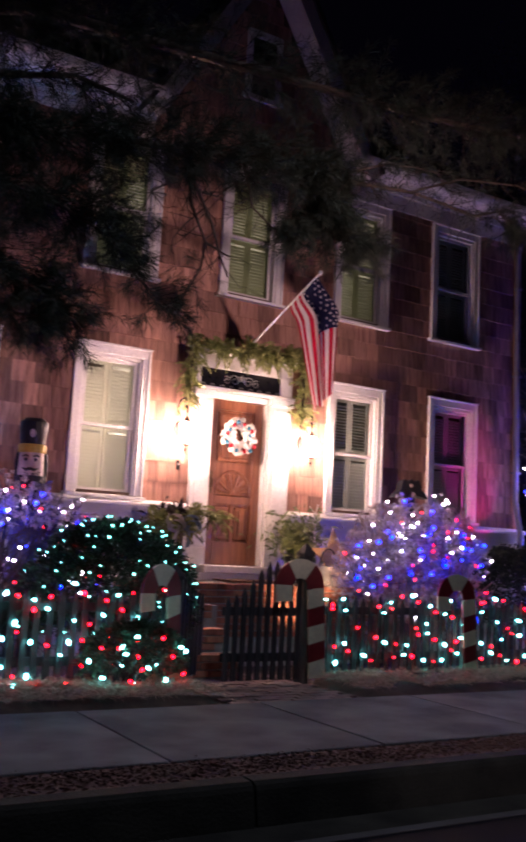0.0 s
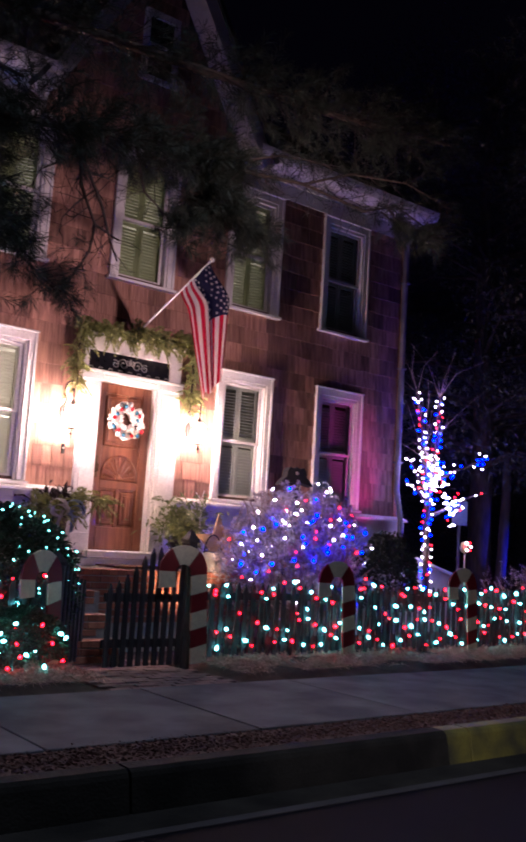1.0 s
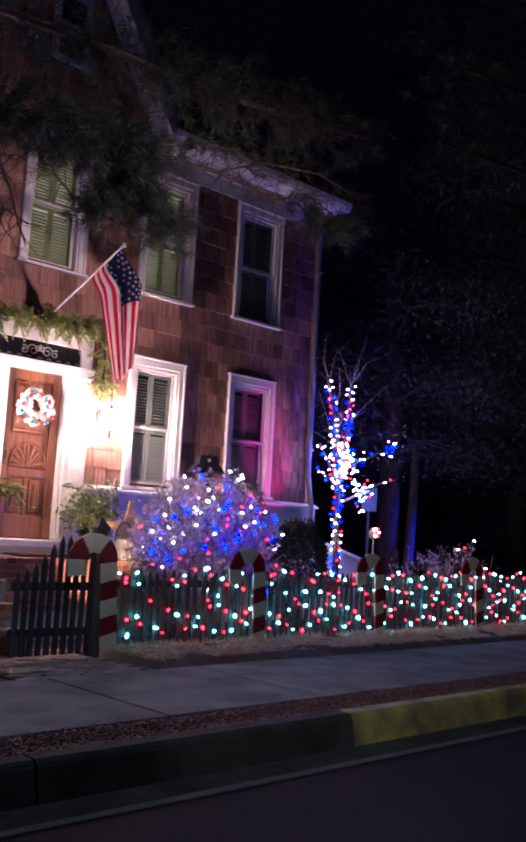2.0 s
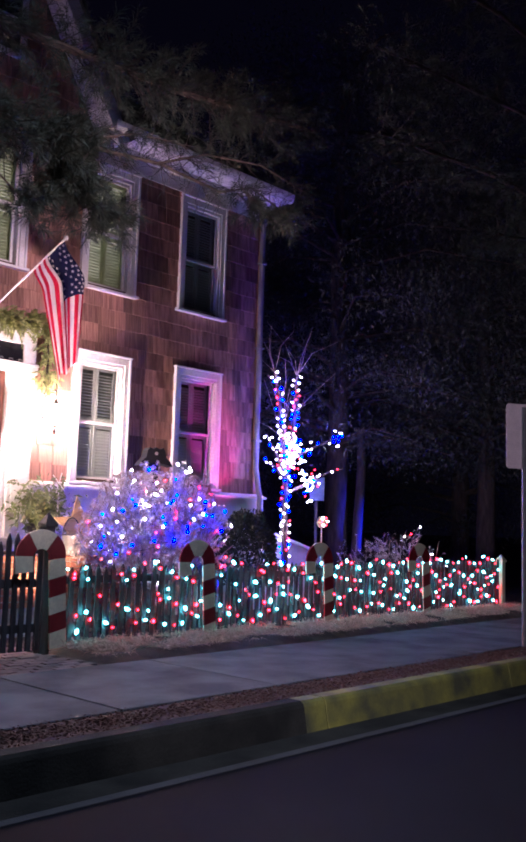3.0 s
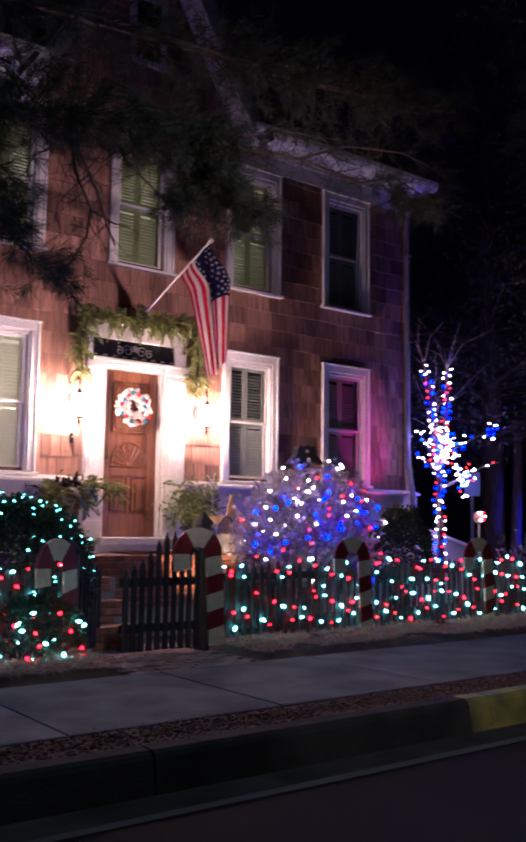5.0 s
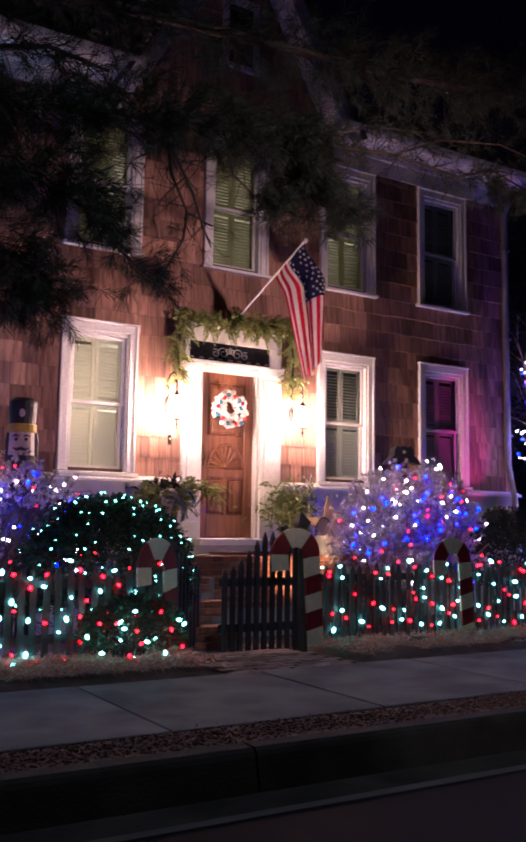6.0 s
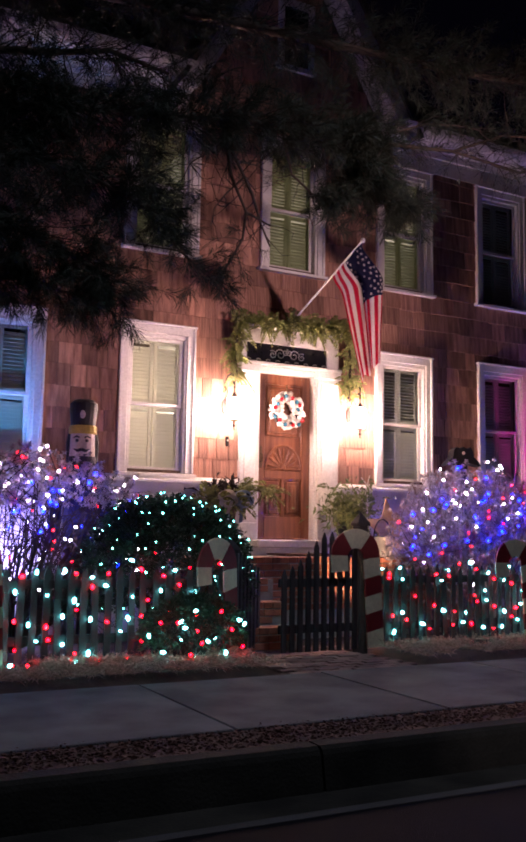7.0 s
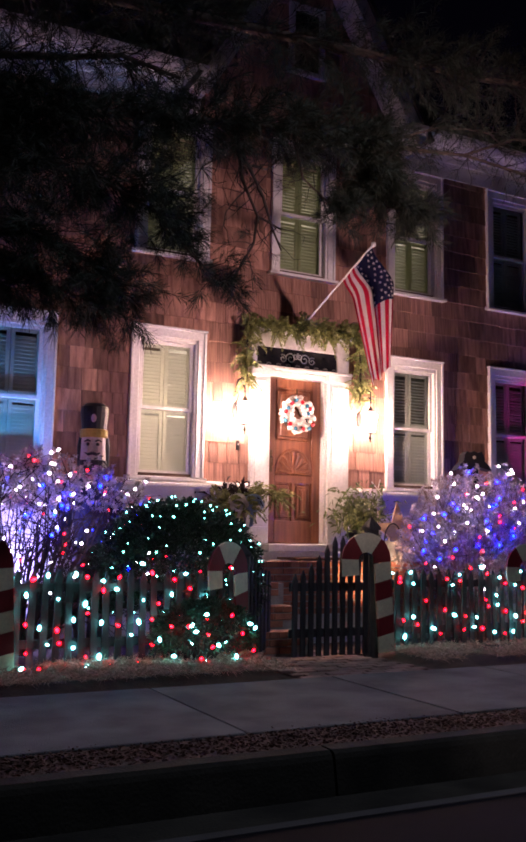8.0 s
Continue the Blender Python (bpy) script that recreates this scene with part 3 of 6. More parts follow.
def window(number, x, z, h, style, tilt_up, tilt_down):
    win = thing(f"window_{number}", {"cream": "white double-hung window with closed cream louvred shutters inside", "white": "white double-hung window with half open white louvred shutters inside",
                "green": "white double-hung upstairs window with pale green louvred shutters inside"}[style], "window", pose(x, 0, z), kind="structure")
    w, top = 0.47, h
    bm = bmesh.new()  # flat casing with a stepped inner moulding
    for s in (-1, 1):
        box(bm, *sorted((s * 0.365, s * w)), -0.055, 0.0, 0.0, top - 0.11, 0.006)
        box(bm, *sorted((s * 0.335, s * 0.39)), -0.035, 0.06, 0.0, top - 0.11, 0.004)
        box(bm, *sorted((s * (w - 0.03), s * (w + 0.002))), -0.072, -0.05, 0.0, top - 0.02, 0.004)
    box(bm, -w, w, -0.057, 0.0, top - 0.12, top - 0.02, 0.006)
    box(bm, -0.39, 0.39, -0.035, 0.06, top - 0.165, top - 0.12, 0.004)
    box(bm, -w - 0.012, w + 0.012, -0.085, -0.0, top - 0.022, top + 0.004, 0.006)
    part("window_frame", bm, white_paint, win)
    bm = bmesh.new()
    vs = [(-0.10, -0.045), (-0.10, -0.012), (0.05, 0.012), (0.05, -0.045)]
    va = [bm.verts.new((-w - 0.03, y, c)) for y, c in vs]
    vb = [bm.verts.new((w + 0.03, y, c)) for y, c in vs]
    bm.faces.new(va)
    bm.faces.new(vb[::-1])
    for k in range(4):
        bm.faces.new((va[k], vb[k], vb[(k + 1) % 4], va[(k + 1) % 4]))
    bmesh.ops.recalc_face_normals(bm, faces=bm.faces)
    part("window_sill", bm, white_paint, win)
    mid = 0.80
    for name, z0, z1, y in (("upper_sash", mid - 0.02, top - 0.165, 0.015), ("lower_sash", 0.012, mid + 0.02, 0.045)):
        bm = bmesh.new()
        for s in (-1, 1):
            box(bm, *sorted((s * 0.29, s * 0.336)), y, y + 0.03, z0, z1, 0.003)
        box(bm, -0.29, 0.29, y, y + 0.03, z1 - 0.04, z1, 0.003)
        box(bm, -0.29, 0.29, y, y + 0.03, z0, z0 + (0.04 if name == "upper_sash" else 0.06), 0.003)
        sash = part(name, bm, white_paint, win)
        bm = bmesh.new()
        box(bm, -0.29, 0.29, y + 0.012, y + 0.016, z0 + 0.03, z1 - 0.03)
        part("pane", bm, glass, sash)
    paint = {"cream": shutter_cream, "white": shutter_white, "green": shutter_green}[style]
    up, down = louvre_mesh(0.235, tilt_up, paint), louvre_mesh(0.235, tilt_down, paint)
    for s in (-1, 1):
        for z0, z1, me in ((0.03, mid - 0.01, down), (mid + 0.01, top - 0.18, up)):
            bm = bmesh.new()
            c = s * 0.165
            for e in (-1, 1):
                box(bm, *sorted((c + e * 0.117, c + e * 0.162)), 0.105, 0.13, z0, z1, 0.003)
            box(bm, c - 0.117, c + 0.117, 0.105, 0.13, z0, z0 + 0.06, 0.003)
            box(bm, c - 0.117, c + 0.117, 0.105, 0.13, z1 - 0.05, z1, 0.003)
            panel = part("shutter_panel", bm, paint, win)
            count = int((z1 - z0 - 0.11) / 0.042)
            for k in range(count):
                part("slat", me, None, panel, at=pose(c, 0.118, z0 + 0.075 + 0.042 * k))
    return win


TILTS = [(55, 78), (62, 82), (22, 66), (50, 70), (50, 58), (50, 58), (50, 58), (52, 66)]
for i, (x, z, h, style) in enumerate(WINDOWS):
    window(i + 1, x, z, h, style, *TILTS[i])

# ------------------------------------------------------------ doorway
doorway = thing("door_surround", "white painted door surround with pilasters and a dark transom light", "door surround", kind="structure")
bm = bmesh.new()
for a, b in ((-0.285, -0.035), (0.815, 1.125)):
    box(bm, a, b, -0.075, 0.0, SILL - 0.05, 3.18, 0.006)
    box(bm, a - 0.004, b + 0.004, -0.085, 0.0, SILL - 0.05, SILL + 0.20, 0.006)
    box(bm, a + 0.05, b - 0.05, -0.09, -0.07, SILL + 0.3, 3.05, 0.006)
    box(bm, a - 0.02, b + 0.02, -0.11, 0.0, 3.10, 3.20, 0.008)
part("pilaster", bm, white_paint, doorway)
bm = bmesh.new()
for s, a, b in ((-1, -0.035, 0.0), (1, 0.78, 0.815)):
    box(bm, a, b, -0.03, 0.14, SILL, 3.14, 0.004)
box(bm, -0.035, 0.815, -0.03, 0.14, 3.12, 3.19, 0.004)
part("jamb", bm, white_paint, doorway)
bm = bmesh.new()
box(bm, -0.31, 1.15, -0.12, 0.0, 3.195, 3.235, 0.008)
box(bm, -0.285, -0.215, -0.075, 0.0, 3.235, 3.50, 0.005)
box(bm, 0.945, 1.125, -0.075, 0.0, 3.235, 3.50, 0.005)
box(bm, -0.285, 1.125, -0.075, 0.0, 3.475, 3.66, 0.006)
box(bm, -0.33, 1.17, -0.16, 0.0, 3.66, 3.71, 0.012)
part("entablature", bm, white_paint, doorway)
bm = bmesh.new()
box(bm, -0.215, 0.945, -0.05, -0.03, 3.235, 3.475)
transom = part("transom_light", bm, dark_glass, doorway, "dark transom glass with a scrolled leaded ornament")
bm = bmesh.new()
for s in (-1, 1):
    for turn, (cx, cz, r0) in enumerate(((0.10, 0.0, 0.075), (0.21, -0.01, 0.055), (0.03, 0.035, 0.045))):
        pts = [(0.365 + s * (cx + r0 * (1 - k / 26) * math.cos(k * 0.42 + turn)), -0.056, 3.355 + cz + r0 * (1 - k / 26) * math.sin(k * 0.42 + turn)) for k in range(22)]
        tube(bm, pts, 0.007, 4)
for cx in np.linspace(-0.18, 0.91, 9):
    tube(bm, [(cx + 0.028 * math.cos(a), -0.056, 3.262 + 0.012 * math.sin(a)) for a in np.linspace(0, math.pi, 6)], 0.008, 4)
part("leading", bm, silver, transom)
bm = bmesh.new()
box(bm, -0.10, 0.88, -0.22, 0.16, SILL - 0.10, SILL - 0.005, 0.012)
box(bm, -0.29, 1.11, -0.10, 0.10, 0.84, SILL - 0.101, 0.004)
part("threshold", bm, white_paint, doorway)

door = thing("door_1", "varnished mahogany front door with a carved sunburst panel, closed", "door", kind="structure")
bm = bmesh.new()
for b in ((0.002, 0.125, SILL, 3.115), (0.655, 0.778, SILL, 3.115), (0.125, 0.655, 2.99, 3.115), (0.125, 0.655, SILL, SILL + 0.28), (0.125, 0.655, 1.80, 1.90), (0.365, 0.415, SILL + 0.28, 1.80)):
    box(bm, b[0], b[1], 0.06, 0.105, b[2], b[3], 0.005)
box(bm, 0.01, 0.77, 0.085, 0.10, SILL + 0.01, 3.10)
part("leaf", bm, door_wood, door)
for a, b, c, d in ((0.14, 0.35, SILL + 0.30, 1.78), (0.43, 0.64, SILL + 0.30, 1.78), (0.14, 0.64, 2.33, 2.97)):
    bm = bmesh.new()
    box(bm, a, b, 0.068, 0.09, c, d, 0.02)
    box(bm, a + 0.05, b - 0.05, 0.056, 0.07, c + 0.05, d - 0.05, 0.012)
    for k in (-1, 1):
        if b - a < 0.3:
            box(bm, (a + b) / 2 + k * 0.022 - 0.010, (a + b) / 2 + k * 0.022 + 0.010, 0.05, 0.06, c + 0.09, d - 0.09, 0.004)
    part("panel", bm, door_wood, door)
bm = bmesh.new()
plate(bm, [(0.39 + 0.25 * math.cos(a), 1.92 + 0.30 * math.sin(a)) for a in np.linspace(0, math.pi, 24)], 0.066, 0.088)
ring = [(0.39 + 0.25 * math.cos(a), 0.066, 1.92 + 0.30 * math.sin(a)) for a in np.linspace(0, math.pi, 24)]
tube(bm, ring, 0.016, 6)
tube(bm, [(0.12, 0.066, 1.92), (0.66, 0.066, 1.92)], 0.014, 6)
for k in range(9):
    a = math.pi * (k + 0.5) / 9
    tube(bm, [(0.39 + r * 0.25 * math.cos(a), 0.060, 1.925 + r * 0.30 * math.sin(a)) for r in (0.22, 0.5, 0.8, 0.93)], [0.006, 0.014, 0.021, 0.006], 6)
lathe(bm, [(0.0, 0), (0.045, 0.0), (0.03, 0.015), (0.0, 0.02)], 14)
for v in list(bm.verts)[-14 * 4:]:
    v.co = Vector((0.39 + v.co.x, 0.064 - v.co.z, 1.945 + v.co.y))
part("sunburst_panel", bm, door_wood, door, smooth=False)
bm = bmesh.new()
box(bm, 0.035, 0.085, 0.045, 0.062, 1.93, 2.20, 0.006)
tube(bm, [(0.06, 0.05, 2.0), (0.06, 0.0, 2.01), (0.06, -0.005, 2.09), (0.06, 0.05, 2.12)], 0.009, 6)
part("door_handle", bm, bronze, door, "aged bronze handle set")

# ------------------------------------------------------------ brick stoop and steps
stoop = thing("stoop", "red brick stoop with steps below the front door", "stoop", kind="structure")
TIERS = [(-1.50, 2.05, -1.05, -0.12, 0.0, 0.87), (-1.50, -0.48, -1.35, -1.05, 0.0, 0.66), (-1.50, -0.48, -1.65, -1.35, 0.0, 0.44), (-1.50, -0.48, -1.95, -1.65, 0.0, 0.22)]
bm = bmesh.new()
for x0, x1, y0, y1, z0, z1 in TIERS:
    box(bm, x0 + 0.012, x1 - 0.012, y0 + 0.012, y1 + (0.012 if y1 > -0.5 else 0.012), z0 - 0.05, z1 - 0.012)
part("core", bm, mortar, stoop)
bm = bmesh.new()
box(bm, 0.0, 0.78, -0.72, -0.26, 0.87, 0.893, 0.006)
tagged(part("doormat", bm, rubber_mat), "brown coir doormat on the brick stoop", "doormat")

# ------------------------------------------------------------ picket fence and gate
FY = -2.30


def picket_mesh(width, height, point=0.07):
    bm = bmesh.new()
    plate(bm, [(-width / 2, 0), (width / 2, 0), (width / 2, height - point), (0, height), (-width / 2, height - point)], -0.011, 0.011)
    return mesh_of("picket", bm, fence_paint)


pickets = [picket_mesh(0.058, 0.80 + d) for d in (-0.012, 0.0, 0.010)]


def fence_run(x0, x1, label):
    run = thing("picket_fence", label, "fence", pose((x0 + x1) / 2, FY, 0.03), group="fence runs along the sidewalk")
    half = (x1 - x0) / 2
    for z in (0.16, 0.62):
        bm = bmesh.new()
        box(bm, -half, half, 0.013, 0.05, z, z + 0.075, 0.005)
        part("rail", bm, fence_paint, run)
    count = max(1, round((x1 - x0) / 0.105))
    for k in range(count):
        part("picket", random.choice(pickets), None, run, at=pose(-half + (k + 0.5) * (x1 - x0) / count, random.uniform(-0.003, 0.003), 0.0, random.uniform(-0.8, 0.8), random.uniform(-1.2, 1.2)))
    return run


for x0, x1 in ((-5.4, -3.65), (-3.65, -1.50), (0.12, 2.14), (2.14, 4.30), (4.30, 6.63), (6.63, 9.0)):
    fence_run(x0, x1, "dark weathered wooden picket fence strung with lights")


def fence_post(x, y, height, label, mat=None):
    post = thing("fence_post", label, "fence post", pose(x, y, 0.0), group="fence posts")
    bm = bmesh.new()
    box(bm, -0.055, 0.055, -0.055, 0.055, -0.05, height, 0.006)
    part("shaft", bm, mat or fence_paint, post)
    bm = bmesh.new()
    lo = [bm.verts.new((sx * 0.07, sy * 0.07, height)) for sx, sy in ((-1, -1), (1, -1), (1, 1), (-1, 1))]
    hi = [bm.verts.new((sx * 0.07, sy * 0.07, height + 0.03)) for sx, sy in ((-1, -1), (1, -1), (1, 1), (-1, 1))]
    tip = bm.verts.new((0, 0, height + 0.14))
    bm.faces.new(lo[::-1])
    for k in range(4):
        bm.faces.new((lo[k], lo[(k + 1) % 4], hi[(k + 1) % 4], hi[k]))
        bm.faces.new((hi[k], hi[(k + 1) % 4], tip))
    part("pointed_cap", bm, mat or fence_paint, post)


fence_post(-0.02, FY + 0.02, 1.22, "dark gate post with a pointed cap")
fence_post(-1.46, FY + 0.02, 0.95, "dark gate post beside the clipped bush")
for x in (2.2, 4.38, 6.7):
    fence_post(x, FY + 0.08, 0.74, "dark fence post behind the pickets")
fence_post(9.06, FY, 0.78, "pale end post of the fence", cane_white)


def gate_leaf(width, heights, at, label):
    gate = thing("garden_gate", label, "gate", at, group="gate leaves")
    for z in (0.17, 0.60):
        bm = bmesh.new()
        box(bm, 0.0, width, 0.012, 0.045, z, z + 0.08, 0.005)
        part("gate_rail", bm, fence_paint, gate)
    count = len(heights)
    for k, h in enumerate(heights):
        part("picket", picket_mesh(0.05, h), None, gate, at=pose((k + 0.5) * width / count, 0, 0))
    return gate


gate_leaf(0.88, [1.04, 1.07, 1.10, 1.13, 1.12, 1.04, 0.94, 0.86, 0.80, 0.77], pose(-0.09, FY - 0.05, 0.03, 0, 0, 180) @ Matrix.Diagonal((1, -1, 1, 1)), "dark picket gate leaf with a swept top, closed")
gate_leaf(0.62, [0.98, 0.92, 0.87, 0.83, 0.80, 0.78, 0.77], pose(-1.40, FY + 0.04, 0.03, 0, 0, 40), "dark picket gate leaf standing open inwards")

# ------------------------------------------------------------ wall lanterns


def lantern(x, z, label):
    lamp = thing("wall_lantern", label, "lantern", pose(x, 0, z), group="lanterns beside the door")
    bm = bmesh.new()
    plate(bm, [(0.036 * math.cos(a), 0.10 * math.sin(a) + 0.02) for a in np.linspace(0, 2 * math.pi, 16, endpoint=False)], -0.045, -0.028)
    tube(bm, [(0, -0.03, 0.20 + 0.02), (0, -0.04, 0.30), (0, -0.11, 0.38), (0, -0.22, 0.395), (0, -0.30, 0.34), (0, -0.30, 0.28), (0, -0.265, 0.27), (0, -0.255, 0.30)], 0.010, 6)
    tube(bm, [(0, -0.035, 0.10), (0, -0.09, 0.14), (0, -0.12, 0.20), (0, -0.08, 0.24), (0, -0.05, 0.20)], 0.008, 6)
    tube(bm, [(0, -0.30, 0.34), (0, -0.30, 0.14)], 0.007, 6)
    lathe(bm, [(0.006, 0.20), (0.018, 0.215), (0.006, 0.235), (0.016, 0.255), (0.005, 0.27)], 8, (0, -0.30, 0))
    part("bracket", bm, black_iron, lamp)
    bm = bmesh.new()
    lathe(bm, [(0.040, 0.088), (0.044, 0.10), (0.025, 0.135), (0.012, 0.16), (0.0, 0.165)], 6, (0, -0.30, 0))
    lathe(bm, [(0.098, 0.019), (0.122, 0.022), (0.122, 0.032), (0.098, 0.034)], 6, (0, -0.30, 0))
    for k in range(6):
        a = 2 * math.pi * k / 6
        tube(bm, [(0.112 * math.cos(a), -0.30 + 0.112 * math.sin(a), 0.03), (0.042 * math.cos(a), -0.30 + 0.042 * math.sin(a), 0.095)], 0.006, 4)
    part("roof_cap", bm, black_iron, lamp)
    bm = bmesh.new()
    for k in range(6):
        a = 2 * math.pi * k / 6
        tube(bm, [(0.096 * math.cos(a), -0.30 + 0.096 * math.sin(a), 0.025), (0.066 * math.cos(a), -0.30 + 0.066 * math.sin(a), -0.17)], 0.006, 4)
    lathe(bm, [(0.050, -0.178), (0.066, -0.178), (0.066, -0.166), (0.050, -0.166)], 6, (0, -0.30, 0))
    for k in range(3):
        a = 2 * math.pi * k / 3
        tube(bm, [(0.06 * math.cos(a), -0.30 + 0.06 * math.sin(a), -0.172), (0.0, -0.30, -0.195)], 0.004, 4)
    lathe(bm, [(0.0, -0.30), (0.012, -0.285), (0.005, -0.265), (0.022, -0.245), (0.010, -0.22), (0.012, -0.19)], 8, (0, -0.30, 0))
    part("cage", bm, black_iron, lamp)
    bm = bmesh.new()
    lathe(bm, [(0.058, -0.163), (0.088, 0.026), (0.106, 0.030), (0.038, 0.090)], 6, (0, -0.30, 0))
    part("glass", bm, lantern_glass, lamp, "glowing frosted lantern glass")
    return lamp


lantern(-0.485, 2.626, "black iron wall lantern, lit, beside the door and the doorbell")
lantern(1.308, 2.641, "black iron wall lantern, lit, beside the shuttered window")
bell = thing("doorbell", "small dark doorbell plate on the shingles", "doorbell", pose(-0.44, -0.03, 2.22))
bm = bmesh.new()
box(bm, -0.022, 0.022, -0.014, 0.004, -0.06, 0.06, 0.005)
part("bell_plate", bm, black_iron, bell)
bm = bmesh.new()
lathe(bm, [(0.011, 0.0), (0.011, 0.006), (0.0, 0.009)], 10)
bmesh.ops.rotate(bm, verts=bm.verts, matrix=Matrix.Rotation(radians(90), 3, "X"))
part("bell_button", bm, silver, bell, at=pose(0, -0.014, 0.01))

# ------------------------------------------------------------ candy cane boards


def candy_cane(x, y, z, lean, scale, turn, label):
    cane = thing("candy_cane", label, "candy cane", pose(x, y, z, 0, lean, turn) @ Matrix.Scale(scale, 4), group="candy canes along the fence")
    w, r, up = 0.185, 0.255, 0.885  # width of the stripe, outer radius of the hook, height of its centre

    def along(s):  # a pair of edge points: the stem, then the hook
        if s <= up:
            return (0.0, s), (-w, s)
        a = (s - up) / (r - w / 2)
        if a <= math.pi:
            k = 1.08  # a hook slightly wider than high
            return (-r * k + r * k * math.cos(a), up + r * math.sin(a)), (-r * k + (r * k - w) * math.cos(a), up + (r - w) * math.sin(a))
        d = s - up - math.pi * (r - w / 2)
        return (-2 * r * 1.08, up - d), (-2 * r * 1.08 + w, up - d)

    total = up + math.pi * (r - w / 2) + 0.14
    cuts = [0.0, 0.165, 0.335, 0.50, 0.67, 0.85, up + 0.42 * (r - w / 2) * 2, up + 1.03 * (r - w / 2) * 2, total - 0.155, total]
    for i, (a, b) in enumerate(zip(cuts, cuts[1:])):
        ss = np.linspace(a, b, 7 if b > up else 2)
        outer, inner = [along(s)[0] for s in ss], [along(s)[1] for s in ss]
        if b <= up:  # slanting stripe ends
            sl = 0.016
            outer = [(outer[0][0], outer[0][1] + (sl if i else 0)), (outer[-1][0], outer[-1][1] + sl)]
            inner = [(inner[0][0], inner[0][1] - (sl if i else 0)), (inner[-1][0], inner[-1][1] - sl)]
        red = i % 2 == 1
        bm = bmesh.new()
        t = 0.011 if red else 0.009
        front_o, front_i = [bm.verts.new((p[0], -t, p[1])) for p in outer], [bm.verts.new((p[0], -t, p[1])) for p in inner]
        back_o, back_i = [bm.verts.new((p[0], t, p[1])) for p in outer], [bm.verts.new((p[0], t, p[1])) for p in inner]
        for k in range(len(outer) - 1):
            bm.faces.new((front_o[k], front_o[k + 1], front_i[k + 1], front_i[k]))
            bm.faces.new((back_o[k], back_i[k], back_i[k + 1], back_o[k + 1]))
            bm.faces.new((front_o[k], back_o[k], back_o[k + 1], front_o[k + 1]))
            bm.faces.new((front_i[k], front_i[k + 1], back_i[k + 1], back_i[k]))
        bm.faces.new((front_o[0], front_i[0], back_i[0], back_o[0]))
        bm.faces.new((front_o[-1], back_o[-1], back_i[-1], front_i[-1]))
        bmesh.ops.recalc_face_normals(bm, faces=bm.faces)
        part("red_stripe" if red else "white_stripe", bm, cane_red if red else cane_white, cane)
    return cane


CANES = [(-3.52, 0.02, 1.0), (-1.435, -0.02, 1.0), (0.165, 0.06, 1.02), (2.21, 0.02, 0.98), (4.37, 0.0, 0.98), (6.70, -0.02, 1.0)]
for x, z, s in CANES:
    candy_cane(x, -2.42, z - 0.01, random.uniform(-4.0, -2.0), s, 27 if -2 < x < -1 else 0, "flat wooden candy cane painted red and cream, fixed to the fence")

# ------------------------------------------------------------ light strings


def bulb_mesh(name, mat, shell, r, h):
    bm = bmesh.new()
    lathe(bm, [(0.0, 0.0), (r * 0.55, h * 0.12), (r, h * 0.45), (r * 0.95, h * 0.62), (r * 0.55, h), (0.0, h * 1.02)], 8)
    # an outer glowing shell imitates the halo round the bulb
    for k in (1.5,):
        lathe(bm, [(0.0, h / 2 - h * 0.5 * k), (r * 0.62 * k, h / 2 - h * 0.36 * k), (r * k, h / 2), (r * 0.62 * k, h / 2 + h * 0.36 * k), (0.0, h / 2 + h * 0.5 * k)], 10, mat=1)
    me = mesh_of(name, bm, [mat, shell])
    me.shade_smooth()
    return me


C9_WHITE, C9_RED = bulb_mesh("white_bulb", bulb_white, halo_white, 0.0125, 0.038), bulb_mesh("red_bulb", bulb_red, halo_red, 0.0115, 0.030)
MINI = {"w": bulb_mesh("white_bulb", bulb_warm, halo_warm, 0.0105, 0.024), "b": bulb_mesh("blue_bulb", bulb_blue, halo_blue, 0.0155, 0.034), "r": bulb_mesh("red_bulb", bulb_red, halo_red, 0.010, 0.022)}
NET = bulb_mesh("net_bulb", bulb_net, halo_net, 0.0075, 0.020)


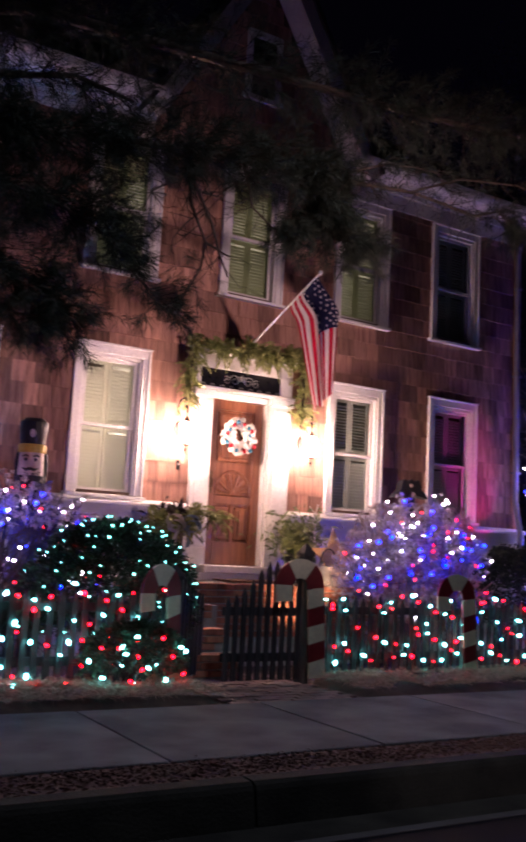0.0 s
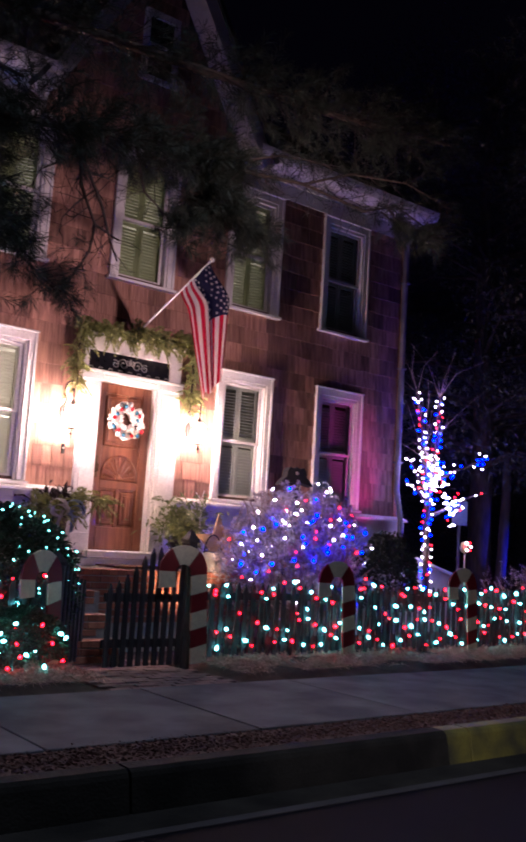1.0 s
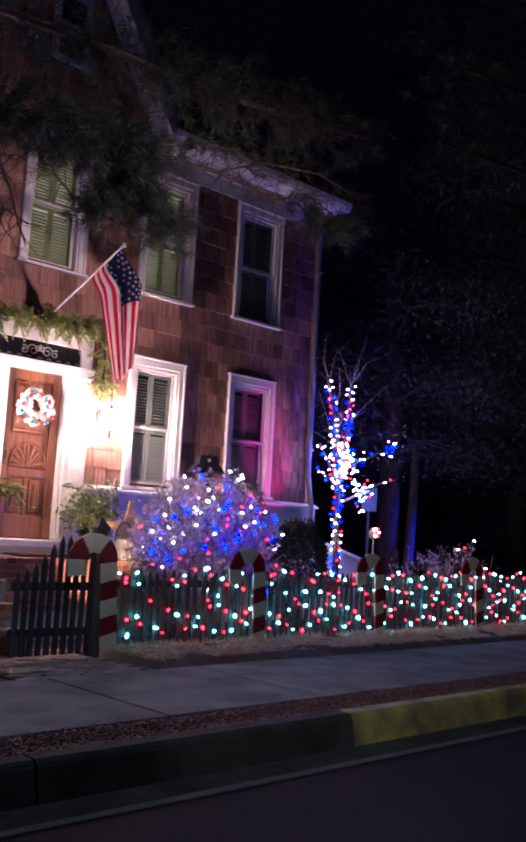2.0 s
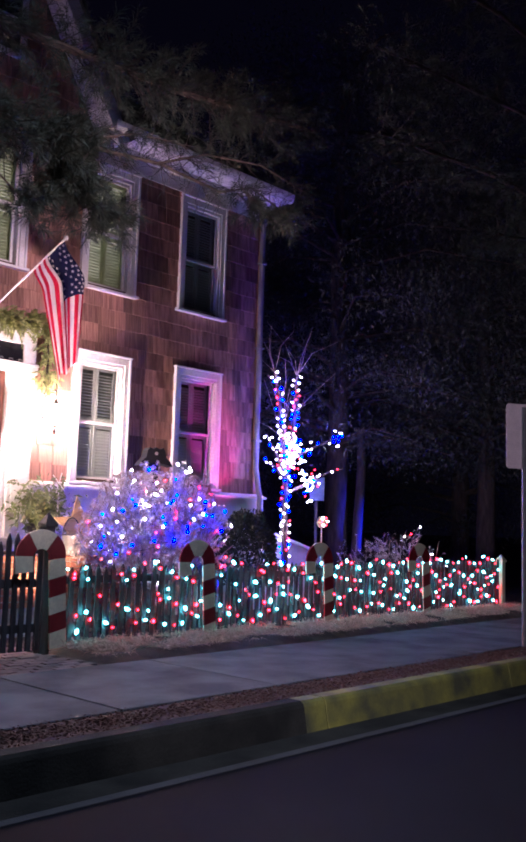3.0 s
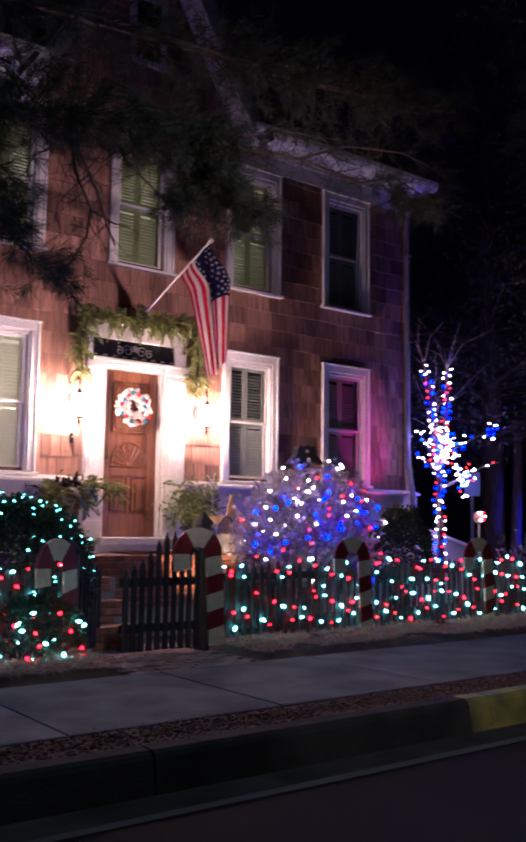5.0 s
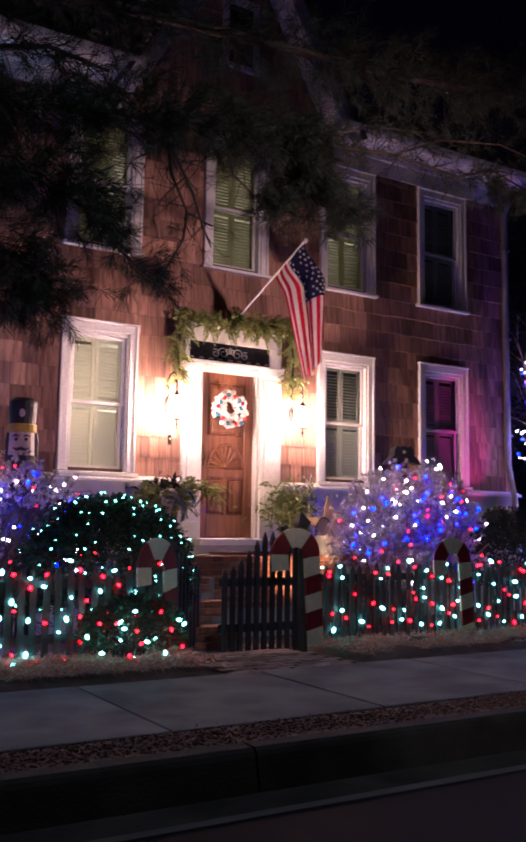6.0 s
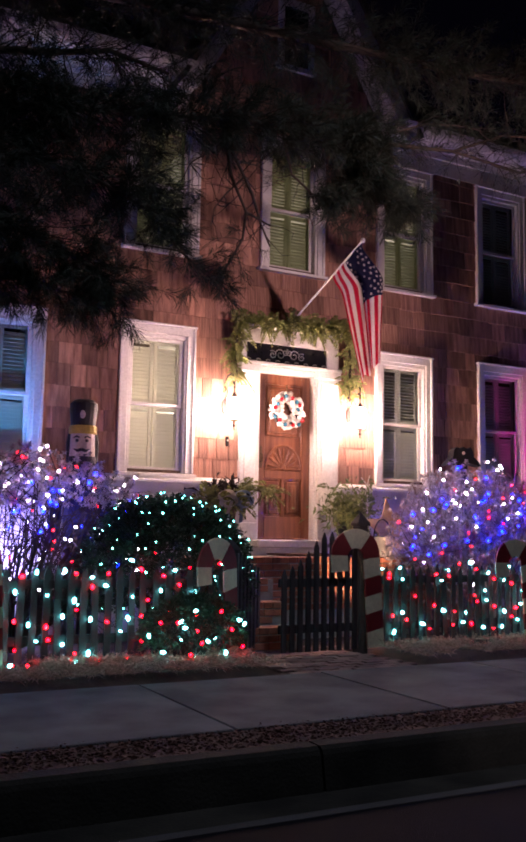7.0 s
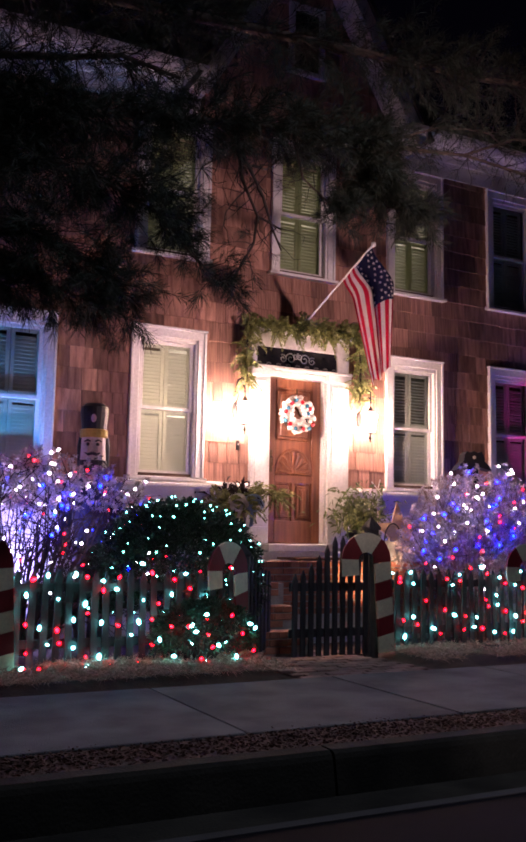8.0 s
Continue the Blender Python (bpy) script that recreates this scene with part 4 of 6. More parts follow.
def fence_lights(x0, x1, seed, low):
    rnd = random.Random(seed)
    string = thing("light_string", "string of red and cool white bulbs zigzagging over the picket fence", "string lights", pose(x0, FY - 0.027, 0.0), group="light strings on the fence")
    rows = [(0.81, 0.05), (0.61, 0.07), (0.41, 0.06), (0.21, 0.06)]
    for base, sway in rows:
        x, pts, k = 0.05, [], rnd.randrange(2)
        while x < x1 - x0:
            z = base + sway * math.sin(x * 9 + base * 20) + rnd.uniform(-0.035, 0.035)
            pts.append((x, rnd.uniform(-0.012, 0.0), z))
            if rnd.random() < 0.88:
                me = C9_WHITE if k % 2 == 0 else C9_RED
                part("white_bulb" if k % 2 == 0 else "red_bulb", me, None, string, at=pose(*pts[-1], rnd.uniform(60, 200), 0, rnd.uniform(0, 360)) @ Matrix.Scale(rnd.choice((0.7, 0.9, 1.05, 1.25)), 4))
            k += 1
            x += rnd.uniform(0.10, 0.175)
        strand = [pts[0]]
        for a, b in zip(pts, pts[1:]):
            strand += [((a[0] + b[0]) / 2, a[1] + 0.006, (a[2] + b[2]) / 2 - 0.02), b]
        part("wire", tube(bmesh.new(), strand, 0.003, 3), wire_mat, string)
    foot = [(rnd.uniform(0.06, x1 - x0 - 0.06), rnd.uniform(-0.16, -0.04), 0.055) for _ in range(int((x1 - x0) * low))]
    for k, p in enumerate(sorted(foot)):  # loose ends of the string lying in the grass
        part("red_bulb" if k % 4 else "white_bulb", C9_RED if k % 4 else C9_WHITE, None, string, at=pose(*p, rnd.uniform(60, 120), 0, rnd.uniform(0, 360)))


for i, (x0, x1) in enumerate(((-5.3, -3.7), (-3.6, -1.42), (0.14, 2.14), (2.14, 4.3), (4.3, 6.63), (6.63, 8.98))):
    fence_lights(x0, x1, 30 + i, 5 if x1 < 0 else 0)

# ------------------------------------------------------------ flag on its pole
FOOT, TIP = Vector((0.436, -0.06, 3.80)), Vector((0.30, -1.83, 4.35))
pole_thing = thing("flag", "striped flag with a starred blue corner hanging from a white pole", "flag", Matrix.Translation(FOOT))
bm = bmesh.new()
tube(bm, [(0, 0, 0), TIP - FOOT], 0.013, 8)
part("pole", bm, white_paint, pole_thing, smooth=True)
bm = bmesh.new()
lathe(bm, [(0.0, -0.03), (0.022, -0.02), (0.026, 0.0), (0.022, 0.02), (0.0, 0.03)], 12, TIP - FOOT)
part("pole_ball", bm, white_paint, pole_thing, smooth=True)
bm = bmesh.new()
box(bm, -0.035, 0.035, -0.02, 0.04, -0.07, 0.05, 0.006)
d = (TIP - FOOT).normalized()
tube(bm, [d * 0.0, d * 0.12], 0.021, 8)
part("bracket", bm, white_paint, pole_thing)


def cloth(u, v):
    """The hanging flag: u across the stripes from the low corner to the pole's tip, v down the fly."""
    top = FOOT + (TIP - FOOT) * (0.60 + 0.385 * u)
    crease = FOOT + (TIP - FOOT) * (0.60 + 0.385 * 0.66)
    ease = min(1.0, v / 0.28)
    ease = ease * ease * (3 - 2 * ease)
    aside = 0.27 * u * ease + 0.32 * v * (1 - u) - 0.05 * u * v
    p = top.lerp(crease, 0.5 * ease) + Vector((0.886, -0.463, 0)) * (aside - 0.139 * (0.66 - u) * 0.5 * ease * 2.0)
    fold = 0.05 * math.sin(u * 14.0 + 1.2 * v) * (0.3 + 0.7 * ease)
    p += Vector((0.463, 0.886, 0)) * fold + Vector((0.886, -0.463, 0)) * 0.02 * math.cos(u * 14.0) * ease
    p.z -= 1.36 * v * (1.0 - 0.06 * u) + 0.02 * math.sin(u * 20) * v
    return p - FOOT


bm = bmesh.new()
NU, NV = 52, 40
grid = [[bm.verts.new(cloth(i / NU, j / NV)) for j in range(NV + 1)] for i in range(NU + 1)]
for i in range(NU):
    for j in range(NV):
        f = bm.faces.new((grid[i][j], grid[i + 1][j], grid[i + 1][j + 1], grid[i][j + 1]))
        stripe = i // 4
        f.material_index = 2 if (stripe >= 6 and j < 0.40 * NV) else (stripe % 2)
part("cloth", bm, [flag_red, flag_white, flag_blue], pole_thing, smooth=True)
for row in range(9):
    for k in range(6 - row % 2):
        u = 6 / 13 + (row + 1) / 10 * 7 / 13
        v = (2 * k + 1 + row % 2) / 12 * 0.40
        c = cloth(u, v)
        n = (cloth(u + 0.01, v) - c).cross(cloth(u, v + 0.01) - c).normalized()
        if n.y > 0:
            n = -n
        e1 = (cloth(u, v + 0.01) - c).normalized()
        e2 = n.cross(e1)
        bm = bmesh.new()
        ring = [bm.verts.new(c + n * 0.006 + (0.021 if q % 2 == 0 else 0.009) * (math.cos(q * math.pi / 5) * e1 + math.sin(q * math.pi / 5) * e2)) for q in range(10)]
        mid = bm.verts.new(c + n * 0.007)
        for q in range(10):
            bm.faces.new((ring[q], ring[(q + 1) % 10], mid))
        part("star", bm, flag_white, pole_thing)

# ------------------------------------------------------------ fir garland round the doorway


def spray(path, per_m, length, width, droop, mat, rng, spread=0.9, along=0.6, name="sprigs"):
    """Sprigs of needles or leaves growing all along a path."""
    roots, ways = [], []
    for a, b in zip(path, path[1:]):
        a, b = np.array(a, float), np.array(b, float)
        n = max(2, int(np.linalg.norm(b - a) * per_m))
        t = rng.uniform(0, 1, n)[:, None]
        roots.append(a + (b - a) * t + rng.normal(size=(n, 3)) * 0.018)
        d = (b - a) / np.linalg.norm(b - a)
        ways.append(d * along + rng.normal(size=(n, 3)) * spread)
    roots, ways = np.concatenate(roots), np.concatenate(ways)
    n = len(roots)
    return blade_mesh(name, roots, ways, rng.uniform(0.6, 1.2, n) * length, rng.uniform(0.7, 1.3, n) * width, mat, rng, droop)


def frond_spray(path, count, reach, mat, rng, name="fronds", lift=-0.15):
    """Flat feathery fronds: each a rib with rows of side needles, hanging out from a path."""
    roots, ways, lens = [], [], []
    path = [np.array(p, float) for p in path]
    for _ in range(count):
        i = rng.integers(len(path) - 1)
        a = path[i] + (path[i + 1] - path[i]) * rng.uniform()
        way = rng.normal(size=3) * np.array([1.0, 0.5, 0.9]) + np.array([0, -0.35, lift])
        way /= np.linalg.norm(way)
        side = np.cross(way, rng.normal(size=3))
        side /= np.linalg.norm(side)
        long = reach * rng.uniform(0.6, 1.25)
        for s in np.linspace(0.08, 1, 15):
            p = a + way * long * s - np.array([0, 0, 0.35]) * long * s * s
            for e in (-1, 1):
                roots.append(p)
                ways.append(way * 0.75 + e * side * 0.75)
                lens.append(0.42 * long * (1.05 - s * 0.75))
    n = len(roots)
    return blade_mesh(name, roots, ways, np.array(lens), 0.020, mat, rng, 0.15)


rng = np.random.default_rng(21)
garland = thing("garland", "green fir garland draped over the door head", "garland", pose(0, 0, 0))
route = [(-0.40, -0.16, 2.98), (-0.41, -0.17, 3.35), (-0.40, -0.19, 3.70), (-0.1, -0.20, 3.75), (0.15, -0.21, 3.68), (0.42, -0.21, 3.78), (0.65, -0.21, 3.71), (0.95, -0.20, 3.76), (1.19, -0.19, 3.70), (1.24, -0.17, 3.3), (1.22, -0.16, 2.86)]
bm = bmesh.new()
tube(bm, route, 0.018, 6)
part("rope", bm, dark_twig, garland)
part("frond_trim", frond_spray(route, 250, 0.22, garland_mat, rng, lift=0.0), None, garland)
part("needle_trim", spray(route, 170, 0.12, 0.014, 0.1, garland_mat, rng), None, garland)

# ------------------------------------------------------------ wreath on the door
wreath = thing("wreath", "white ribbon wreath with red and blue baubles hanging on the door", "wreath", pose(0.40, 0.02, 2.66) @ Matrix.Scale(1.22, 4))
rnd = random.Random(4)
bm = bmesh.new()
for k in range(190):
    a, r = rnd.uniform(0, 2 * math.pi), rnd.uniform(0.065, 0.19)
    q = bmesh.ops.create_icosphere(bm, subdivisions=1, radius=1.0)
    m = pose(r * math.cos(a), rnd.uniform(-0.055, -0.0), r * math.sin(a), rnd.uniform(0, 180), rnd.uniform(0, 180), rnd.uniform(0, 180)) @ Matrix.Diagonal((0.036, 0.026, 0.014, 1))
    for v in q["verts"]:
        v.co = m @ v.co
part("ribbon_ruffle", bm, petal_white, wreath, smooth=True)
bm = bmesh.new()
tube(bm, [(0.145 * math.cos(a), 0.0, 0.145 * math.sin(a)) for a in np.linspace(0, 2 * math.pi, 25)], 0.03, 6)
part("ring", bm, dark_twig, wreath)
bm = bmesh.new()
tube(bm, [(0.0, -0.01, 0.19), (0.0, -0.005, 0.27)], 0.009, 5)
part("hanger", bm, bronze, wreath)
for k in range(14):
    a, r = k * 2 * math.pi / 14 + rnd.uniform(-0.15, 0.15), rnd.uniform(0.10, 0.19)
    bm = bmesh.new()
    lathe(bm, [(0.0, -0.024), (0.017, -0.017), (0.024, 0.0), (0.017, 0.017), (0.0, 0.024)], 10)
    part("bauble", bm, bauble_red if k % 2 else bauble_blue, wreath, "shiny red bauble" if k % 2 else "shiny blue bauble", pose(r * math.cos(a), -0.062, r * math.sin(a)), smooth=True)

# ------------------------------------------------------------ planters and ornaments on the stoop
planter = thing("planter", "dark urn with evergreen sprigs beside the door", "planter", pose(1.07, -0.44, 0.87))
bm = bmesh.new()
lathe(bm, [(0.10, 0.0), (0.11, 0.03), (0.06, 0.06), (0.055, 0.10), (0.12, 0.20), (0.16, 0.32), (0.175, 0.34), (0.165, 0.36), (0.13, 0.35)], 18)
part("urn", bm, figure_black, planter, smooth=True)
stems = [[(0, 0, 0.33), (0.30 * math.cos(a) * s, 0.25 * math.sin(a) * s, 0.33 + 0.55 * h)] for a, s, h in [(rng.uniform(0, 6.28), rng.uniform(0.2, 1.25), rng.uniform(0.3, 1.1)) for _ in range(26)]]
meshes = [p for s in stems for p in s]
part("frond_trim", frond_spray(meshes, 90, 0.20, planter_leaf, rng), None, planter)
roots = rng.normal(size=(700, 3)) * np.array([0.17, 0.14, 0.13]) + np.array([0, 0, 0.55])
part("leaves", blade_mesh("leaves", roots, rng.normal(size=(700, 3)) + np.array([0, -0.2, 0.3]), rng.uniform(0.06, 0.14, 700), rng.uniform(0.02, 0.045, 700), planter_leaf, rng, 0.2), None, planter)

swag = thing("basket_arrangement", "basket of dark sprigs and fir with a pale blue bow", "flower basket", pose(-0.60, -0.29, 0.87))
bm = bmesh.new()
lathe(bm, [(0.12, 0.0), (0.13, 0.02), (0.14, 0.30), (0.16, 0.54), (0.175, 0.56), (0.15, 0.58), (0.12, 0.56)], 16)
part("basket", bm, bark, swag)
roots = rng.normal(size=(170, 3)) * np.array([0.13, 0.08, 0.05]) + np.array([0, 0, 0.74])
part("dark_foliage", blade_mesh("dark_foliage", roots, rng.normal(size=(170, 3)) + np.array([0.1, -0.1, 0.5]), rng.uniform(0.08, 0.26, 170), rng.uniform(0.015, 0.04, 170), dark_twig, rng, 0.25), None, swag)
part("frond_trim", frond_spray([(-0.32, -0.16, 0.62), (-0.1, -0.2, 0.66), (0.2, -0.2, 0.72), (0.55, -0.16, 0.80)], 60, 0.27, garland_mat, rng), None, swag)
for s in (-1, 1):
    bm = bmesh.new()
    strips = [[(0.02 * k + s * (0.10 - 0.10 * math.cos(a)), -0.24 - 0.03 * k, 0.66 + 0.065 * math.sin(a) - 0.06 * k) for a in np.linspace(0, 2 * math.pi, 14)] for k in range(2)]
    strips.append([(0, -0.24, 0.66), (s * 0.05, -0.27, 0.58), (s * 0.09, -0.26, 0.46), (s * 0.08, -0.25, 0.36)])
    for pts in strips:
        lo = [bm.verts.new(p) for p in pts]
        hi = [bm.verts.new((p[0] + 0.02, p[1] - 0.055, p[2] + 0.02)) for p in pts]
        for k in range(len(pts) - 1):
            bm.faces.new((lo[k], lo[k + 1], hi[k + 1], hi[k]))
    bmesh.ops.solidify(bm, geom=bm.faces[:], thickness=0.004)
    part("bow_loop", bm, ribbon_blue if s > 0 else petal_white, swag, "blue ribbon" if s > 0 else "white ribbon")

star = thing("wooden_star", "large pine board star leaning on the stoop", "star", pose(1.33, -0.93, 0.87, -8, 0, 0))
bm = bmesh.new()
pts = [((0.36 if k % 2 == 0 else 0.16) * math.sin(k * math.pi / 5), 0.325 + (0.385 if k % 2 == 0 else 0.16) * math.cos(k * math.pi / 5)) for k in range(10)]
plate(bm, pts, -0.012, 0.012)
part("board", bm, star_wood, star)
bm = bmesh.new()
for k in range(3):
    a = k * math.pi / 3 + 0.25
    tube(bm, [(0.16 - 0.13 * math.cos(a), -0.14, 0.86 - 0.13 * math.sin(a)), (0.16 + 0.13 * math.cos(a), -0.14, 0.86 + 0.13 * math.sin(a))], 0.005, 5)
tube(bm, [(0.16, -0.14, 0.45), (0.16, -0.14, 0.80)], 0.006, 5)
part("stick_star", bm, petal_white, planter, "thin white stick star")

ball = thing("wire_ball", "round wire ball ornament lit with blue bulbs on the stoop", "ornament", pose(1.64, -0.95, 1.075))
bm = bmesh.new()
for k in range(9):
    turn = Matrix.Rotation(k * math.pi / 9, 3, "Z")
    tube(bm, [turn @ Vector((0.2 * math.cos(a), 0.0, 0.2 * math.sin(a))) for a in np.linspace(0, 2 * math.pi, 25)], 0.004, 4)
for h in (-0.12, 0.0, 0.12):
    r = math.sqrt(0.04 - h * h)
    tube(bm, [(r * math.cos(a), r * math.sin(a), h) for a in np.linspace(0, 2 * math.pi, 25)], 0.004, 4)
part("wire_frame", bm, petal_white, ball)
for k in range(12):
    a, h = k * 2.4, -0.15 + 0.3 * k / 11
    r = math.sqrt(0.035 - h * h)
    part("blue_bulb" if k % 4 else "white_bulb", MINI["b"] if k % 4 else MINI["w"], None, ball, at=pose(r * math.cos(a), r * math.sin(a), h, 30 * k))

kettle = thing("lantern_bucket", "dark iron bucket with a hooped handle beside the star", "bucket", pose(1.16, -1.00, 0.87))
bm = bmesh.new()
lathe(bm, [(0.085, 0.0), (0.115, 0.03), (0.125, 0.14), (0.115, 0.22), (0.125, 0.235), (0.115, 0.24), (0.10, 0.22)], 16)
part("pail", bm, galvanised, kettle, "dull grey metal pail", smooth=True)
bm = bmesh.new()
tube(bm, [(0.125 * math.cos(a), 0, 0.22 + 0.22 * math.sin(a)) for a in np.linspace(0, math.pi, 14)], 0.008, 5)
part("handle", bm, black_iron, kettle)

# ------------------------------------------------------------ figures behind the bushes


def soldier_mesh(tall):
    """A plain toy soldier in one mesh: boots, coat, arms, head and hat."""
    bm = bmesh.new()
    for s in (-1, 1):
        lathe(bm, [(0.07, 0.0), (0.085, 0.10), (0.07, 0.5), (0.075, 0.85)], 10, (s * 0.09, 0, 0), 0)
        lathe(bm, [(0.045, 0.95), (0.06, 1.1), (0.065, 1.6), (0.05, 1.68)], 10, (s * 0.255, 0, 0), 3)
    lathe(bm, [(0.15, 0.80), (0.19, 0.85), (0.17, 1.15), (0.21, 1.60), (0.15, 1.74), (0.08, 1.76)], 14, (0, 0, 0), 3)
    lathe(bm, [(0.08, 1.75), (0.125, 1.82), (0.14, 1.95), (0.135, 2.1), (0.13, 2.18)] if tall else [(0.07, 1.75), (0.10, 1.84), (0.105, 1.95), (0.10, 2.08), (0.05, 2.14)], 16, (0, 0, 0), 2 if tall else 0)
    if tall:
        lathe(bm, [(0.06, 1.74), (0.12, 1.78), (0.147, 1.86), (0.149, 1.93), (0.10, 1.935)], 16, (0, -0.006, 0), 0)
        for s in (-1, 1):
            lathe(bm, [(0.02, 1.84), (0.05, 1.88), (0.055, 2.08), (0.04, 2.18)], 10, (s * 0.118, 0.02, 0), 0)
            tube(bm, [(s * 0.025, -0.138, 2.125), (s * 0.055, -0.134, 2.14), (s * 0.09, -0.11, 2.125)], [0.008, 0.010, 0.006], 6, 0)
        lathe(bm, [(0.145, 2.17), (0.15, 2.19), (0.15, 2.25), (0.14, 2.26)], 18, (0, 0, 0), 1)
        lathe(bm, [(0.13, 2.25), (0.135, 2.30), (0.15, 2.44), (0.145, 2.5), (0.10, 2.54), (0.0, 2.55)], 18, (0, 0, 0), 0)
        lathe(bm, [(0.0, 0.0), (0.036, 0.002), (0.036, 0.02), (0.0, 0.024)], 12, (0, 0, 0), 2)
        for v in list(bm.verts)[-48:]:
            v.co = Vector((v.co.x * 0.8, -0.135 - v.co.z, 2.37 + v.co.y * 1.2))
        for s in (-1, 1):
            tube(bm, [(0.0, -0.142, 2.0), (s * 0.045, -0.145, 1.985), (s * 0.08, -0.125, 2.005)], [0.02, 0.016, 0.006], 6, 0)
            tube(bm, [(s * 0.02, -0.14, 1.94), (s * 0.055, -0.135, 1.95)], [0.01, 0.008], 6, 0)
            lathe(bm, [(0.0, 2.075), (0.018, 2.085), (0.018, 2.105), (0.0, 2.115)], 8, (s * 0.05, -0.125, 0.0), 0)
    else:
        top = [(-0.24, 2.07), (-0.20, 2.13), (-0.14, 2.19), (-0.125, 2.28), (-0.09, 2.32), (-0.045, 2.30), (0.0, 2.325), (0.05, 2.30), (0.10, 2.32), (0.13, 2.27), (0.145, 2.19), (0.20, 2.14), (0.24, 2.07), (0.12, 2.10), (0.0, 2.115), (-0.12, 2.10)]
        plate(bm, top, -0.11, 0.11, 0)
        lathe(bm, [(0.020, 0.0), (0.030, 0.004), (0.020, 0.008)], 14, (0, 0, 0), 2)
        for v in list(bm.verts)[-42:]:
            v.co = Vector((v.co.x * 0.8, -0.112 - v.co.z, 2.24 + v.co.y * 0.8))
    bmesh.ops.recalc_face_normals(bm, faces=bm.faces)
    return mesh_of("toy_soldier", bm, [figure_black, figure_yellow, figure_cream, figure_blue])


for x, tall, label in ((-2.37, True, "tall toy soldier figure with a black hat and yellow brim"), (2.78, False, "toy soldier figure in a black cocked hat behind the bush")):
    fig = part("toy_soldier", soldier_mesh(tall), None, at=pose(x, -0.5, -0.03, 0, 0, -20))
    tagged(fig, label, "figure")

# ------------------------------------------------------------ bare bushes with lights


def bush_branches(rng, width, depth, height, stems, levels=4):
    """Branch segments of a bare many-stemmed bush, spreading to fill a dome: start, end, radius."""
    out = []

    def grow(p, d, length, radius, level):
        steps = 3
        for _ in range(steps):
            q = p + d * length / steps
            foot = 0.62 + 0.38 * min(1.0, q[2] / (0.5 * height))
            if abs(q[0] / (foot * width)) ** 2.8 + abs(q[1] / depth) ** 2.8 + abs(q[2] / height) ** 2.8 > 1.0 + 0.16 * rng.uniform(-1, 1):
                return
            out.append((p, q, radius))
            p = q
            d = d + rng.normal(size=3) * 0.16
            d /= np.linalg.norm(d)
            if level < levels and rng.uniform() < 0.85:
                e = d + rng.normal(size=3) * 0.65 + np.array([p[0] * 0.3, p[1] * 0.3, 0.05])
                e /= np.linalg.norm(e)
                grow(p, e, length * rng.uniform(0.55, 0.8), radius * 0.66, level + 1)
            radius *= 0.88

    for _ in range(stems):
        a = rng.uniform(0, 2 * math.pi)
        lean = 1.55 * math.sqrt(rng.uniform())
        d = np.array([math.cos(a) * lean * width / height, math.sin(a) * lean * depth / height, 1.0])
        grow(np.array([math.cos(a), math.sin(a), 0]) * 0.08, d / np.linalg.norm(d), height * rng.uniform(0.55, 0.85) * (1 + 0.3 * lean), 0.012, 0)
    return out


def segments_mesh(name, segs, mat, sides=3, least=0.0022):
    a = np.array([s[0] for s in segs])
    b = np.array([s[1] for s in segs])
    r = np.maximum(np.array([s[2] for s in segs]), least)[:, None]
    d = b - a
    d /= np.linalg.norm(d, axis=1, keepdims=True) + 1e-9
    u = np.cross(d, np.array([0.3, 0.2, 0.93]))
    u /= np.linalg.norm(u, axis=1, keepdims=True) + 1e-9
    w = np.cross(d, u)
    verts, n = [], len(segs)
    for end, scale in ((a, 1.0), (b, 0.85)):
        for k in range(sides):
            t = 2 * math.pi * k / sides
            verts.append(end + scale * r * (math.cos(t) * u + math.sin(t) * w))
    verts = np.stack(verts, 1).reshape(-1, 3)
    faces = []
    for k in range(sides):
        k2 = (k + 1) % sides
        faces.append(np.stack([np.arange(n) * 2 * sides + k, np.arange(n) * 2 * sides + k2, np.arange(n) * 2 * sides + sides + k2, np.arange(n) * 2 * sides + sides + k], 1))
    me = bpy.data.meshes.new(name)
    me.from_pydata(verts.tolist(), [], np.concatenate(faces).tolist())
    me.materials.append(mat)
    return me


